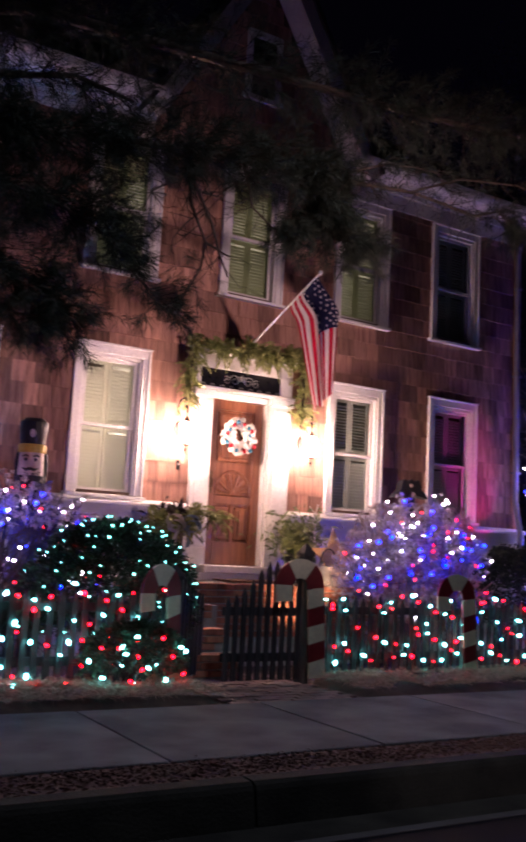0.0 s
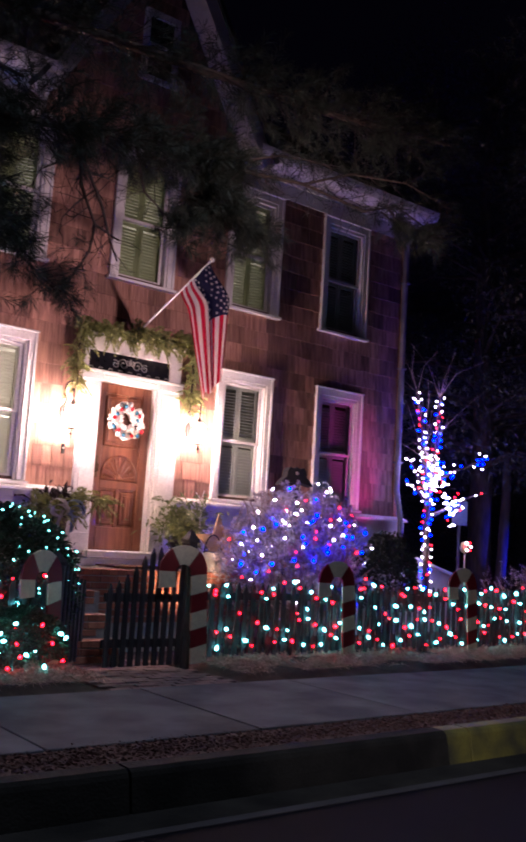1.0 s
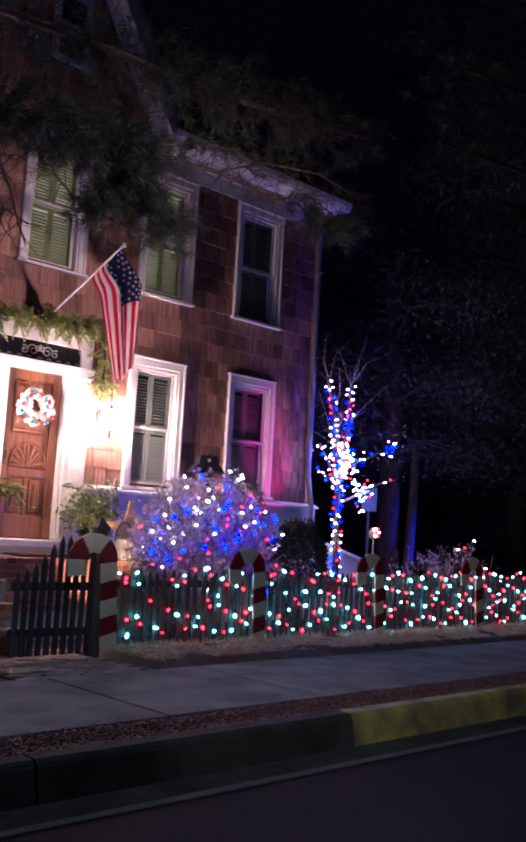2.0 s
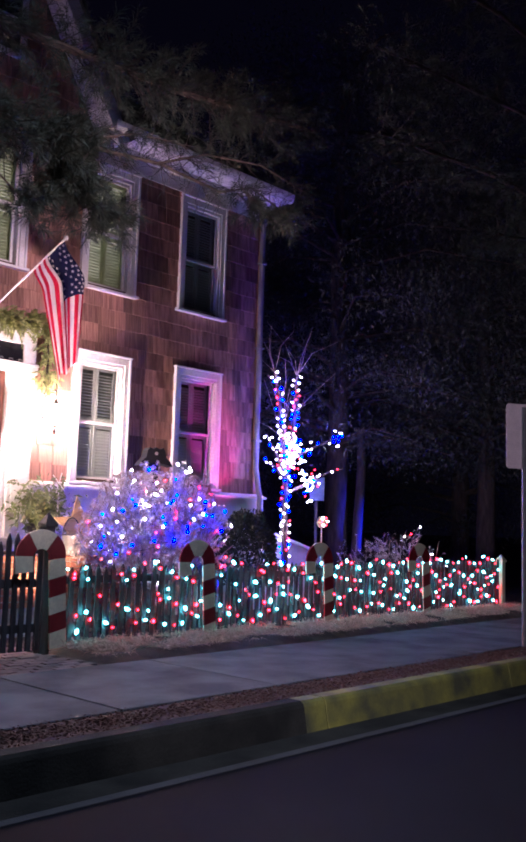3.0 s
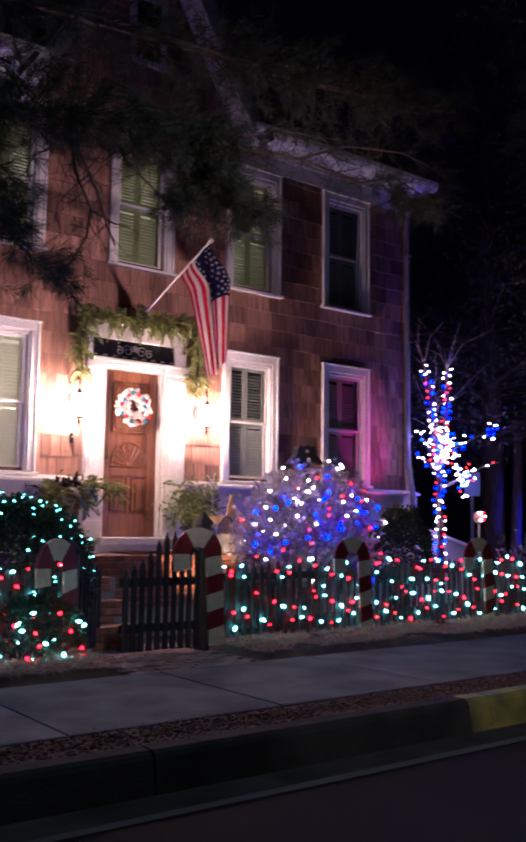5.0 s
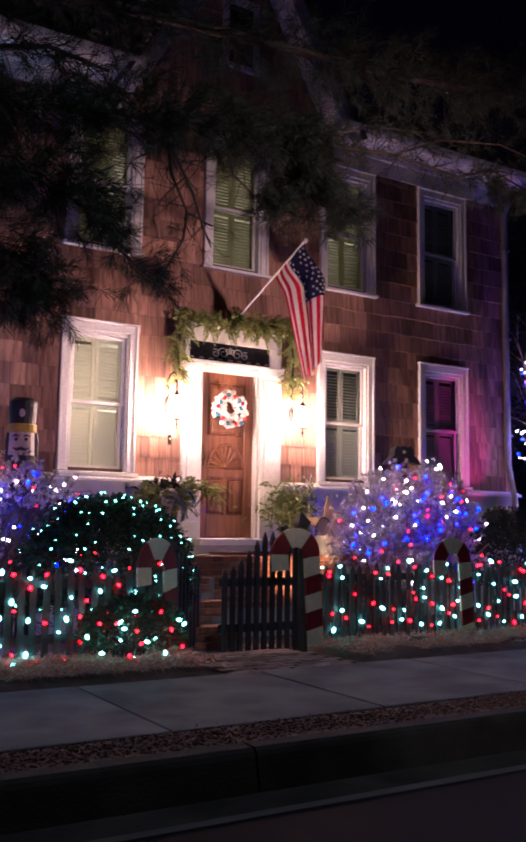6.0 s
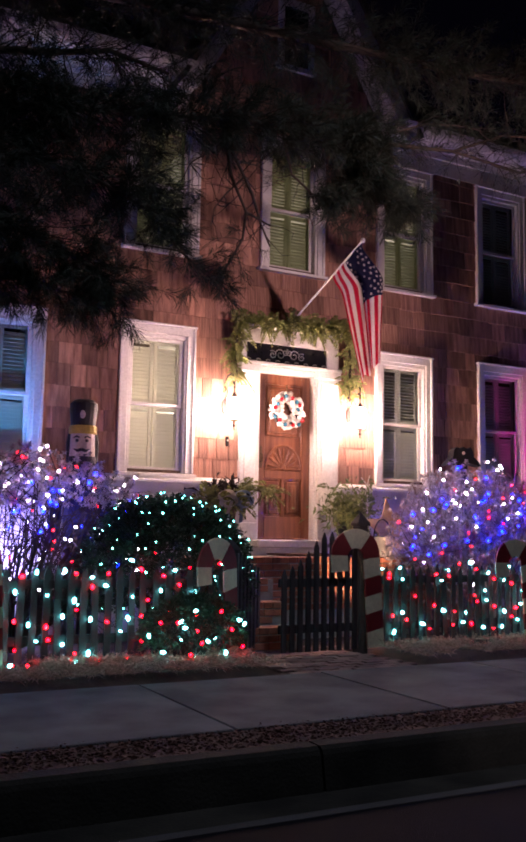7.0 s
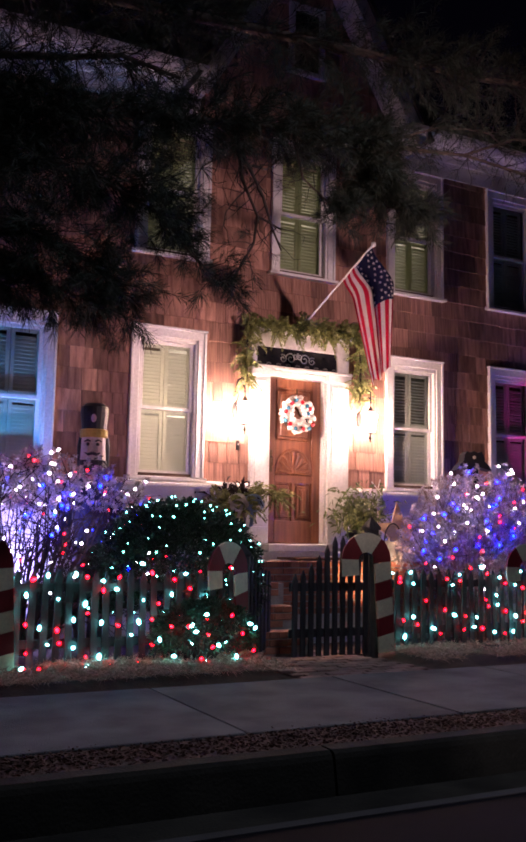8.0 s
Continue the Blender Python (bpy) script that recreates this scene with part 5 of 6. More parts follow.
def bare_bush(name, at, seed, width, depth, height, stems, mat, label, leaves=900, lights=0, mix="wwbrb", levels=4, inside=False, crown=0.0):
    rng = np.random.default_rng(seed)
    bush = thing(name, label, "bush", Matrix.Translation(at))
    segs = bush_branches(rng, width, depth, height, stems, levels)
    part("branch_frame", segments_mesh("branch_frame", segs, mat), None, bush)
    ends = np.array([s[1] for s in segs if s[2] < 0.006])
    if leaves:
        upper = ends[ends[:, 2] > crown * height]
        roots = upper[rng.integers(0, len(upper), leaves)]
        part("dry_leaves", blade_mesh("dry_leaves", roots, rng.normal(size=(leaves, 3)), rng.uniform(0.02, 0.05, leaves), rng.uniform(0.01, 0.024, leaves), husk, rng, 0.2), None, bush)
    if lights:
        string = thing("light_string", "white, blue and red bulbs wound through a bare bush", "string lights", Matrix.Translation(at), group="light strings in the bushes")
        shell = np.abs(ends[:, 0] / width) ** 2.8 + np.abs(ends[:, 1] / depth) ** 2.8 + np.abs(ends[:, 2] / height) ** 2.8
        front = ends[(ends[:, 1] < (depth if inside else 0.0)) & (ends[:, 2] > height * 0.28) & (shell > (0.0 if inside else 0.35))] + np.array([0.0, -0.04, 0.01])
        picked = []
        for c in rng.permutation(len(front)):
            p = front[c]
            if all(np.linalg.norm(p - q) > 0.14 for q in picked):
                picked.append(p)
            if len(picked) >= lights:
                break
        for k, p in enumerate(picked):
            kind = mix[int(rng.integers(len(mix)))]
            part({"w": "white_bulb", "b": "blue_bulb", "r": "red_bulb"}[kind], MINI[kind], None, string, at=pose(*p, rng.uniform(0, 180), 0, rng.uniform(0, 360)))
        order = sorted(picked, key=lambda q: (round(q[2] / 0.25), q[0] if round(q[2] / 0.25) % 2 else -q[0]))
        strand = [order[0]]
        for a, b in zip(order, order[1:] + [order[0] + 9.0]):
            if np.linalg.norm(a - b) < 0.5:
                strand += [(a + b) / 2 + np.array([0, 0, -0.02]), b]
                continue
            if len(strand) > 1:
                part("wire", tube(bmesh.new(), strand, 0.0025, 3), wire_mat, string)
            strand = [b]
    return bush


bare_bush("hydrangea_bush", (2.0, -1.55, 0.0), 3, 1.14, 0.62, 1.98, 170, twig_mat, "bare twiggy bush wound with white, blue and red lights", 30000, 92, "wwwwbbbrr")
# dark twig colour paints this bush as a silhouette before the lit foundation
bare_bush("hydrangea_bush", (-3.2, -1.15, 0.0), 8, 1.60, 0.55, 1.90, 210, dark_twig, "bare twiggy bush with lights, twigs darkened as a silhouette", 15000, 185, "wwwwwbbbrr", inside=True, crown=0.72)
bare_bush("hydrangea_bush", (-4.9, -1.5, 0.0), 9, 0.9, 0.6, 1.8, 18, twig_mat, "bare twiggy bush at the end of the yard", 600, 30, "wwbbr")
bare_bush("low_shrub", (7.0, -1.1, 0.0), 13, 0.75, 0.5, 1.35, 18, twig_mat, "low pale bare shrub behind the fence", 900, 0)
bare_bush("low_shrub", (8.3, -1.0, 0.0), 14, 0.7, 0.5, 1.30, 18, twig_mat, "low pale bare shrub near the fence end", 900, 8, "wr")


def leafy_mass(name, at, radii, seed, count, leaf, mat, label, lift=0.0, category="bush"):
    """A clipped evergreen: a trunk, inner twigs and a shell of small leaves with an uneven outline."""
    rng = np.random.default_rng(seed)
    bush = thing(name, label, category, Matrix.Translation(at))
    v = rng.normal(size=(count, 3))
    v /= np.linalg.norm(v, axis=1, keepdims=True)
    v[:, 2] = np.where(v[:, 2] < -0.35, -v[:, 2], v[:, 2])
    bump = np.array([noise.noise(tuple(q * 2.6 + seed)) for q in v])
    fine = np.array([noise.noise(tuple(q * 9.0 + seed)) for q in v])
    r = (0.95 + 0.10 * bump + 0.07 * fine) * rng.uniform(0.80, 1.03, count)
    roots = v * r[:, None] * np.array(radii) + np.array([0, 0, lift])
    roots[:, 2] = np.maximum(roots[:, 2], 0.03)
    part("leaves", blade_mesh("leaves", roots, v + rng.normal(size=(count, 3)) * 0.8, rng.uniform(0.6, 1.4, count) * leaf, rng.uniform(0.35, 0.6, count) * leaf, mat, rng, 0.1), None, bush)
    bm = bmesh.new()
    for k in range(9):
        a = k * 0.7
        tube(bm, [(0.05 * math.cos(a), 0.05 * math.sin(a), 0), (0.3 * radii[0] * math.cos(a), 0.3 * radii[1] * math.sin(a), lift * 0.7), (0.75 * radii[0] * math.cos(a), 0.75 * radii[1] * math.sin(a), lift + 0.3 * radii[2])], [0.025, 0.015, 0.006], 5)
    part("stem_frame", bm, dark_twig, bush)
    return bush, v, bump, fine


dome, v, bump, fine = leafy_mass("clipped_bush", (-1.86, -1.72, 0.0), (0.89, 0.58, 0.80), 5, 24000, 0.05, boxwood, "rounded evergreen bush under a net of cool white lights", 0.68)
net = thing("net_lights", "net of cool white lights over the rounded bush", "string lights", pose(-1.86, -1.72, 0.0))
rnd = random.Random(9)
for i in range(13):
    row = []
    for k in range(9):
        lat = radians(-14 + 11.5 * k + rnd.uniform(-5, 5))
        a = math.pi * (1.02 + 0.08 * i) + rnd.uniform(-0.11, 0.11)
        swell = 1.02 + 0.06 * noise.noise((i * 0.7, k * 0.7, 2.0))
        p = Vector((0.88 * swell * math.cos(lat) * math.cos(a), 0.58 * swell * math.cos(lat) * math.sin(a), 0.68 + 0.80 * swell * math.sin(lat)))
        row.append(p)
        if rnd.random() < (0.82 if k < 7 else 0.4):
            part("net_bulb", NET, None, net, at=pose(p.x, p.y, p.z, rnd.uniform(0, 180), 0, rnd.uniform(0, 360)) @ Matrix.Scale(rnd.choice((0.5, 0.7, 0.85, 1.1)), 4))
    part("wire", tube(bmesh.new(), row, 0.002, 3), wire_mat, net)
leafy_mass("sprawling_shrub", (-1.90, -2.50, 0.03), (0.50, 0.17, 0.33), 17, 3800, 0.05, boxwood, "small green shrub growing through the pickets", 0.24)
shrub_lights = thing("light_string", "red and cool white bulbs lying over a small green shrub", "string lights", pose(-1.90, -2.52, 0.03), group="light strings on the fence")
strand = []
for k in range(15):
    a = -0.46 + 0.92 * k / 14
    strand.append((a + rnd.uniform(-0.03, 0.03), -0.18 * math.sqrt(max(0.05, 1 - (a / 0.52) ** 2)) - 0.02, 0.26 + 0.20 * math.sin(k * 2.3) * math.sqrt(max(0.1, 1 - (a / 0.52) ** 2))))
    part("red_bulb" if k % 2 else "white_bulb", C9_RED if k % 2 else C9_WHITE, None, shrub_lights, at=pose(*strand[-1], rnd.uniform(60, 200), 0, rnd.uniform(0, 360)))
part("wire", tube(bmesh.new(), strand, 0.003, 3), wire_mat, shrub_lights)
leafy_mass("dark_shrub", (3.75, -1.35, 0.0), (0.48, 0.45, 0.78), 19, 7000, 0.06, needles, "dark evergreen shrub below the pink lit window", 0.72)

# ------------------------------------------------------------ tree wrapped in lights
wrapped = thing("wrapped_tree", "small bare tree wrapped in white, blue and red lights", "tree", pose(5.72, -0.3, 0.0))
STEMS = [
    ([(0.0, 0.0, -0.05), (0.02, 0, 0.9), (-0.02, 0, 1.6), (0.0, 0, 2.2)], 0.06, 0.05, 60),
    ([(0.0, 0.0, 2.2), (-0.12, 0.02, 2.7), (-0.16, 0.03, 3.2), (-0.28, 0.05, 3.74)], 0.045, 0.025, 40),
    ([(0.0, 0.0, 2.2), (0.07, -0.03, 2.6), (0.12, -0.03, 3.1), (0.20, 0.0, 3.74)], 0.045, 0.025, 46),
    ([(0.0, 0.0, 2.05), (-0.25, -0.05, 2.35), (-0.60, -0.1, 2.70)], 0.03, 0.012, 16),
    ([(0.0, 0.0, 2.0), (-0.30, -0.05, 2.2), (-0.65, -0.1, 2.31)], 0.03, 0.012, 10),
    ([(0.0, 0.0, 2.3), (0.5, -0.05, 2.55), (1.0, -0.1, 2.75), (1.25, -0.1, 2.81)], 0.03, 0.01, 9),
    ([(0.02, 0.0, 1.8), (0.45, -0.05, 1.98), (0.95, -0.1, 2.2), (1.33, -0.1, 2.28)], 0.03, 0.01, 8),
]
rng = np.random.default_rng(33)
bm = bmesh.new()
for pts, r0, r1, _ in STEMS:
    tube(bm, pts, list(np.linspace(r0, r1, len(pts))), 8)
tops = []
for k in range(40):
    s = STEMS[1 + k % 2][0]
    a = np.array(s[int(rng.integers(1, 4))], float)
    d = rng.normal(size=3) * 0.35 + np.array([0, 0, 0.9])
    tops.append((a, a + d * rng.uniform(0.2, 0.42), 0.006))
    tops.append((tops[-1][1], tops[-1][1] + (d + rng.normal(size=3) * 0.3) * 0.3, 0.004))
part("trunk", bm, bark, wrapped, smooth=True)
part("twig_spray", segments_mesh("twig_spray", tops, twig_mat), None, wrapped)
wrap = thing("light_string", "dense string of coloured bulbs wound round a bare tree", "string lights", pose(5.72, -0.3, 0.0), group="light strings in the bushes")
for pts, r0, r1, count in STEMS:
    pts = [np.array(p, float) for p in pts]
    trail = []
    for k in range(count):
        s = (k + 0.5) / count * (len(pts) - 1)
        i = min(int(s), len(pts) - 2)
        p = pts[i] + (pts[i + 1] - pts[i]) * (s - i)
        if p[2] < 0.5:
            continue
        a = k * 2.2
        r = r0 + 0.02
        p = p + np.array([r * math.cos(a), r * math.sin(a) - 0.01, rng.uniform(-0.03, 0.03)])
        trail.append(p)
        kind = "wwwbbr"[int(rng.integers(6))]
        part({"w": "white_bulb", "b": "blue_bulb", "r": "red_bulb"}[kind], MINI[kind], None, wrap, at=pose(*p, rng.uniform(0, 180), 0, rng.uniform(0, 360)))
    if len(trail) > 1:
        part("wire", tube(bmesh.new(), trail, 0.0025, 3), wire_mat, wrap)
for cx, cy, cz, count, r in ((0.06, -0.12, 2.45, 70, 0.20), (0.40, -0.12, 1.98, 42, 0.16), (1.22, -0.1, 2.80, 7, 0.09)):
    for k in range(count):
        p = np.array([cx, cy, cz]) + rng.normal(size=3) * r * np.array([0.65, 0.4, 0.85])
        kind = "wwwwbr"[int(rng.integers(6))]
        part({"w": "white_bulb", "b": "blue_bulb", "r": "red_bulb"}[kind], MINI[kind], None, wrap, at=pose(*p, rng.uniform(0, 180), 0, rng.uniform(0, 360)))

lolly = thing("lollipop_light", "small lit red and white lollipop ornament on a stick", "ornament", pose(4.83, -1.8, -0.03))
bm = bmesh.new()
tube(bm, [(0, 0, 0), (0, 0, 1.3)], 0.010, 6)
part("stick", bm, white_paint, lolly)
bm = bmesh.new()
lathe(bm, [(0.0, 1.30), (0.05, 1.32), (0.075, 1.38), (0.05, 1.45), (0.0, 1.47)], 14)
part("head", bm, cane_white, lolly, smooth=True)
for k in range(6):
    a = k * 1.05
    part("red_bulb" if k % 2 else "white_bulb", MINI["r"] if k % 2 else MINI["w"], None, lolly, at=pose(0.06 * math.cos(a), -0.06, 1.385 + 0.06 * math.sin(a)))

# ------------------------------------------------------------ coloured flood lights in the beds


def flood(x, y, target, watts, colour, degrees, label):
    lamp = thing("flood_light", label, "flood light", pose(x, y, -0.03), group="flood lights in the beds")
    bm = bmesh.new()
    tube(bm, [(0, 0, -0.05), (0, 0, 0.16)], 0.012, 6)
    part("stake", bm, black_iron, lamp)
    d = (Vector(target) - Vector((x, y, 0.2))).normalized()
    bm = bmesh.new()
    lathe(bm, [(0.028, -0.07), (0.05, -0.05), (0.06, 0.03), (0.063, 0.035), (0.055, 0.03), (0.045, -0.02)], 14)
    rot = d.to_track_quat("Z", "Y").to_matrix().to_4x4()
    part("housing", bm, black_iron, lamp, at=Matrix.Translation((0, 0, 0.23)) @ rot, smooth=True)
    spot("flood_beam", Vector((x, y, 0.2)) + d * 0.12, target, watts, colour, degrees, 0.7, 0.03)


flood(-3.95, -0.95, (-3.20, -0.02, 2.95), 700, (0.02, 0.42, 1.0), 38, "small garden flood light throwing blue light on a window")
flood(4.75, -1.5, (4.45, -0.02, 2.45), 260, (1.0, 0.05, 0.50), 24, "small garden flood light throwing pink light on a window")
flood(5.1, -1.25, (5.50, -0.12, 3.8), 330, (0.12, 0.06, 1.0), 27, "garden flood light throwing violet light on the corner")
flood(1.98, -0.80, (1.98, 0.0, 2.30), 90, (0.10, 0.22, 1.0), 14, "small garden flood light throwing blue light below a window")
flood(-3.45, -0.80, (-3.45, -0.1, 0.60), 430, (0.40, 0.38, 1.0), 108, "small garden flood light throwing pale violet light on the foundation")
flood(0.50, -1.98, (0.72, -1.05, 0.92), 130, (1.0, 0.66, 0.32), 62, "small garden flood light throwing warm light on the stoop")
flood(10.15, -0.1, (9.78, 1.25, 1.25), 420, (0.02, 0.03, 1.0), 34, "small garden flood light throwing blue light on a trunk")

# ------------------------------------------------------------ signs
sign = thing("street_sign", "back of a pale street sign on a steel post", "street sign", pose(4.72, -4.97, -0.02, 0, 0, -32))
bm = bmesh.new()
box(bm, -0.022, 0.022, -0.012, 0.012, -0.05, 2.80)
box(bm, -0.03, -0.022, -0.02, 0.012, -0.05, 2.80)
box(bm, 0.022, 0.03, -0.02, 0.012, -0.05, 2.80)
part("post", bm, galvanised, sign)
bm = bmesh.new()
corner = []
for cx, cz, a0 in ((0.19, 2.80, 0), (-0.19, 2.80, 90), (-0.19, 2.11, 180), (0.19, 2.11, 270)):
    corner += [(cx + 0.04 * math.cos(radians(a0 + k * 30)), cz + 0.04 * math.sin(radians(a0 + k * 30))) for k in range(4)]
plate(bm, corner, 0.014, 0.018)
part("plate", bm, sign_back, sign)
for z in (2.3, 2.62):
    bm = bmesh.new()
    lathe(bm, [(0.012, 0.0), (0.012, 0.01), (0.0, 0.012)], 6)
    part("bolt", bm, galvanised, sign, at=pose(0, -0.012, z, 90))
small = thing("street_sign", "small far sign on a thin post in the dark", "street sign", pose(8.05, 1.0, -0.03, 0, 0, -40))
bm = bmesh.new()
tube(bm, [(0, 0, -0.05), (0, 0, 2.2)], 0.03, 6)
part("post", bm, galvanised, small)
bm = bmesh.new()
box(bm, -0.14, 0.14, -0.045, -0.035, 1.80, 2.24, 0.003)
# blue light on the back of this sign is put into the plate's colour
part("plate", bm, ribbon_blue, small)

# low white cellar hatch beside the house corner
hatch = thing("cellar_hatch", "low white painted cellar hatch at the house corner", "cellar hatch", pose(6.4, 0.55, 0))
bm = bmesh.new()
vs = [(-0.95, -0.1), (0.95, -0.1), (0.95, 0.75), (-0.95, 1.25)]
plate(bm, vs, -0.4, 0.6)
part("box", bm, stucco, hatch)
bm = bmesh.new()
plate(bm, [(-0.98, 1.25), (0.98, 0.75), (0.98, 0.80), (-0.98, 1.30)], -0.44, 0.6)
part("lid", bm, white_paint, hatch)

# ------------------------------------------------------------ pine boughs in front of the house


def needle_tufts(centres, ways, per, length, rng, width=0.0045):
    """Tufts of long needles that fan out from the tips of twigs."""
    c = np.repeat(np.asarray(centres), per, axis=0)
    w = np.repeat(np.asarray(ways), per, axis=0)
    n = len(c)
    back = rng.uniform(0, 0.10, n)[:, None]
    return c - w * back, w * 0.8 + rng.normal(size=(n, 3)) * 0.55, rng.uniform(0.7, 1.15, n) * length, np.full(n, width)


BOUGHS = [  # path, thickness, reach of the side twigs, twigs for each metre, needles on each tip
    ([(-5.25, -2.9, 2.9), (-4.69, -3.4, 3.13), (-3.79, -3.4, 3.32), (-3.3, -3.4, 3.16), (-3.05, -3.4, 2.95)], 0.03, 0.44, 120, 36),
    ([(-5.25, -2.9, 2.6), (-4.66, -3.4, 2.75), (-3.73, -3.4, 2.96), (-3.25, -3.4, 2.86)], 0.025, 0.26, 90, 36),
    ([(-5.25, -2.9, 3.5), (-4.72, -3.4, 3.66), (-3.78, -3.4, 3.86), (-3.2, -3.4, 3.8), (-2.76, -3.4, 3.63)], 0.035, 0.44, 115, 36),
    ([(-5.25, -2.9, 4.0), (-4.57, -3.4, 4.12), (-3.43, -3.4, 4.33), (-2.31, -3.4, 4.51), (-1.29, -3.4, 4.67), (-0.72, -3.4, 4.67)], 0.05, 0.40, 120, 36),
    ([(-0.72, -3.4, 4.67), (-0.66, -3.4, 4.36), (-0.63, -3.4, 4.10), (-0.16, -3.4, 4.15)], 0.018, 0.27, 110, 36),
    ([(-0.64, -3.4, 4.36), (-1.01, -3.4, 4.10), (-1.17, -3.4, 3.95)], 0.014, 0.25, 100, 36),
    ([(-1.29, -3.4, 4.67), (-0.95, -3.45, 4.50), (-0.7, -3.5, 4.30)], 0.014, 0.28, 110, 36),
    ([(-2.14, -3.4, 4.48), (-2.08, -3.4, 4.07), (-1.93, -3.4, 3.78), (-1.70, -3.4, 3.70)], 0.020, 0.42, 16, 0),
    ([(-1.93, -3.4, 3.78), (-1.96, -3.4, 3.54), (-2.09, -3.4, 3.30), (-2.16, -3.4, 3.12)], 0.014, 0.26, 14, 14),
    ([(-1.61, -3.4, 4.60), (-1.50, -3.4, 4.19), (-1.20, -3.4, 4.0)], 0.017, 0.34, 16, 8),
    ([(-2.20, -3.4, 4.60), (-2.13, -3.4, 4.38), (-1.88, -3.4, 3.95), (-1.79, -3.4, 3.70), (-1.70, -3.4, 3.52)], 0.020, 0.34, 11, 0),
    ([(-2.13, -3.4, 4.38), (-2.28, -3.4, 4.22), (-2.44, -3.4, 4.10), (-2.52, -3.4, 3.92)], 0.011, 0.22, 12, 0),
    ([(-2.02, -3.4, 4.20), (-1.85, -3.4, 4.20), (-1.68, -3.4, 4.36), (-1.56, -3.4, 4.38)], 0.010, 0.22, 12, 0),
    ([(-1.95, -3.4, 4.08), (-2.12, -3.4, 3.90), (-2.22, -3.4, 3.76), (-2.25, -3.4, 3.60)], 0.009, 0.20, 12, 0),
    ([(-2.76, -3.4, 3.63), (-2.52, -3.4, 3.36), (-2.28, -3.4, 3.20), (-2.13, -3.4, 3.14)], 0.013, 0.22, 44, 36),
    ([(-5.25, -2.9, 4.3), (-4.6, -3.4, 4.50), (-3.61, -3.4, 4.72), (-3.15, -3.4, 4.86), (-2.65, -3.4, 4.80)], 0.04, 0.36, 60, 20),
    ([(-3.2, -3.4, 3.82), (-2.85, -3.4, 3.90), (-2.62, -3.4, 3.62)], 0.012, 0.30, 44, 22),
    ([(-1.07, -3.4, 4.68), (-0.37, -3.4, 4.70), (0.26, -3.4, 4.78), (1.11, -3.4, 4.74), (1.56, -3.4, 4.92), (2.17, -3.4, 4.78)], 0.022, 0.30, 26, 9),
    ([(0.26, -3.4, 4.78), (0.8, -3.5, 5.02), (1.5, -3.6, 5.10), (2.2, -3.6, 5.02)], 0.014, 0.28, 22, 9),
    ([(1.30, -3.5, 4.84), (1.45, -3.55, 4.66), (1.66, -3.6, 4.57), (1.98, -3.6, 4.64)], 0.010, 0.22, 70, 30),
    ([(-0.60, -3.55, 4.70), (-0.22, -3.6, 4.86), (0.15, -3.6, 4.93), (0.45, -3.6, 4.95)], 0.012, 0.20, 34, 14),
    ([(1.35, -3.4, 4.80), (1.60, -3.45, 4.66), (1.80, -3.5, 4.62)], 0.008, 0.18, 36, 26),
    ([(-5.3, -2.8, 5.0), (-3.5, -3.3, 5.35), (-1.5, -3.4, 5.45), (0.5, -3.5, 5.55), (2.2, -3.6, 5.75)], 0.06, 0.44, 75, 30),
]


def pine_tree(base, boughs, seed, label):
    """A pine: a trunk, its long boughs, side twigs and needle tufts at their tips."""
    rng = np.random.default_rng(seed)
    pine = thing("pine_tree", label, "tree", Matrix.Translation(base), group="pines over the street")
    base = np.array(base)
    bm = bmesh.new()
    tube(bm, [(0, 0, -0.1), (0.03, 0.02, 2.0), (-0.02, 0.05, 4.5), (0.05, 0.0, 7.5), (0.0, 0.0, 10.0)], [0.30, 0.25, 0.20, 0.12, 0.03], 12)
    for path, r, reach, density, tufts in boughs:
        tube(bm, [np.array(p) - base for p in path], list(np.linspace(r, r * 0.35, len(path))), 6)
    part("trunk", bm, bark, pine, smooth=True)
    twigs, roots, ways, lens, wids = [], [], [], [], []
    for path, r, reach, density, tufts in boughs:
        cs, ws = [], []
        for a, b in zip(path, path[1:]):
            a, b = np.array(a) - base, np.array(b) - base
            long = np.linalg.norm(b - a)
            d0 = (b - a) / long
            for _ in range(max(1, int(long * density))):
                p = a + (b - a) * rng.uniform()
                d = d0 * 0.7 + rng.normal(size=3) * np.array([0.6, 0.7, 0.62])
                d /= np.linalg.norm(d)
                length = reach * rng.uniform(0.35, 1.15)
                for k in range(3):
                    q = p + d * length / 3 + rng.normal(size=3) * 0.016
                    twigs.append((p, q, 0.0055 - 0.0013 * k))
                    if k and rng.uniform() < 0.6:
                        e = d + rng.normal(size=3) * 0.6
                        q2 = q + e / np.linalg.norm(e) * length * 0.35
                        twigs.append((q, q2, 0.003))
                        cs.append(q2)
                        ws.append(e / np.linalg.norm(e))
                    p = q
                cs.append(p)
                ws.append(d)
        if tufts:
            for store, value in zip((roots, ways, lens, wids), needle_tufts(cs, ws, tufts, 0.13, rng)):
                store.append(value)
    part("twig_spray", segments_mesh("twig_spray", twigs, dark_twig, least=0.003), None, pine)
    part("needle_mass", blade_mesh("needle_mass", np.concatenate(roots), np.concatenate(ways), np.concatenate(lens), np.concatenate(wids), needles, rng, 0.12), None, pine)


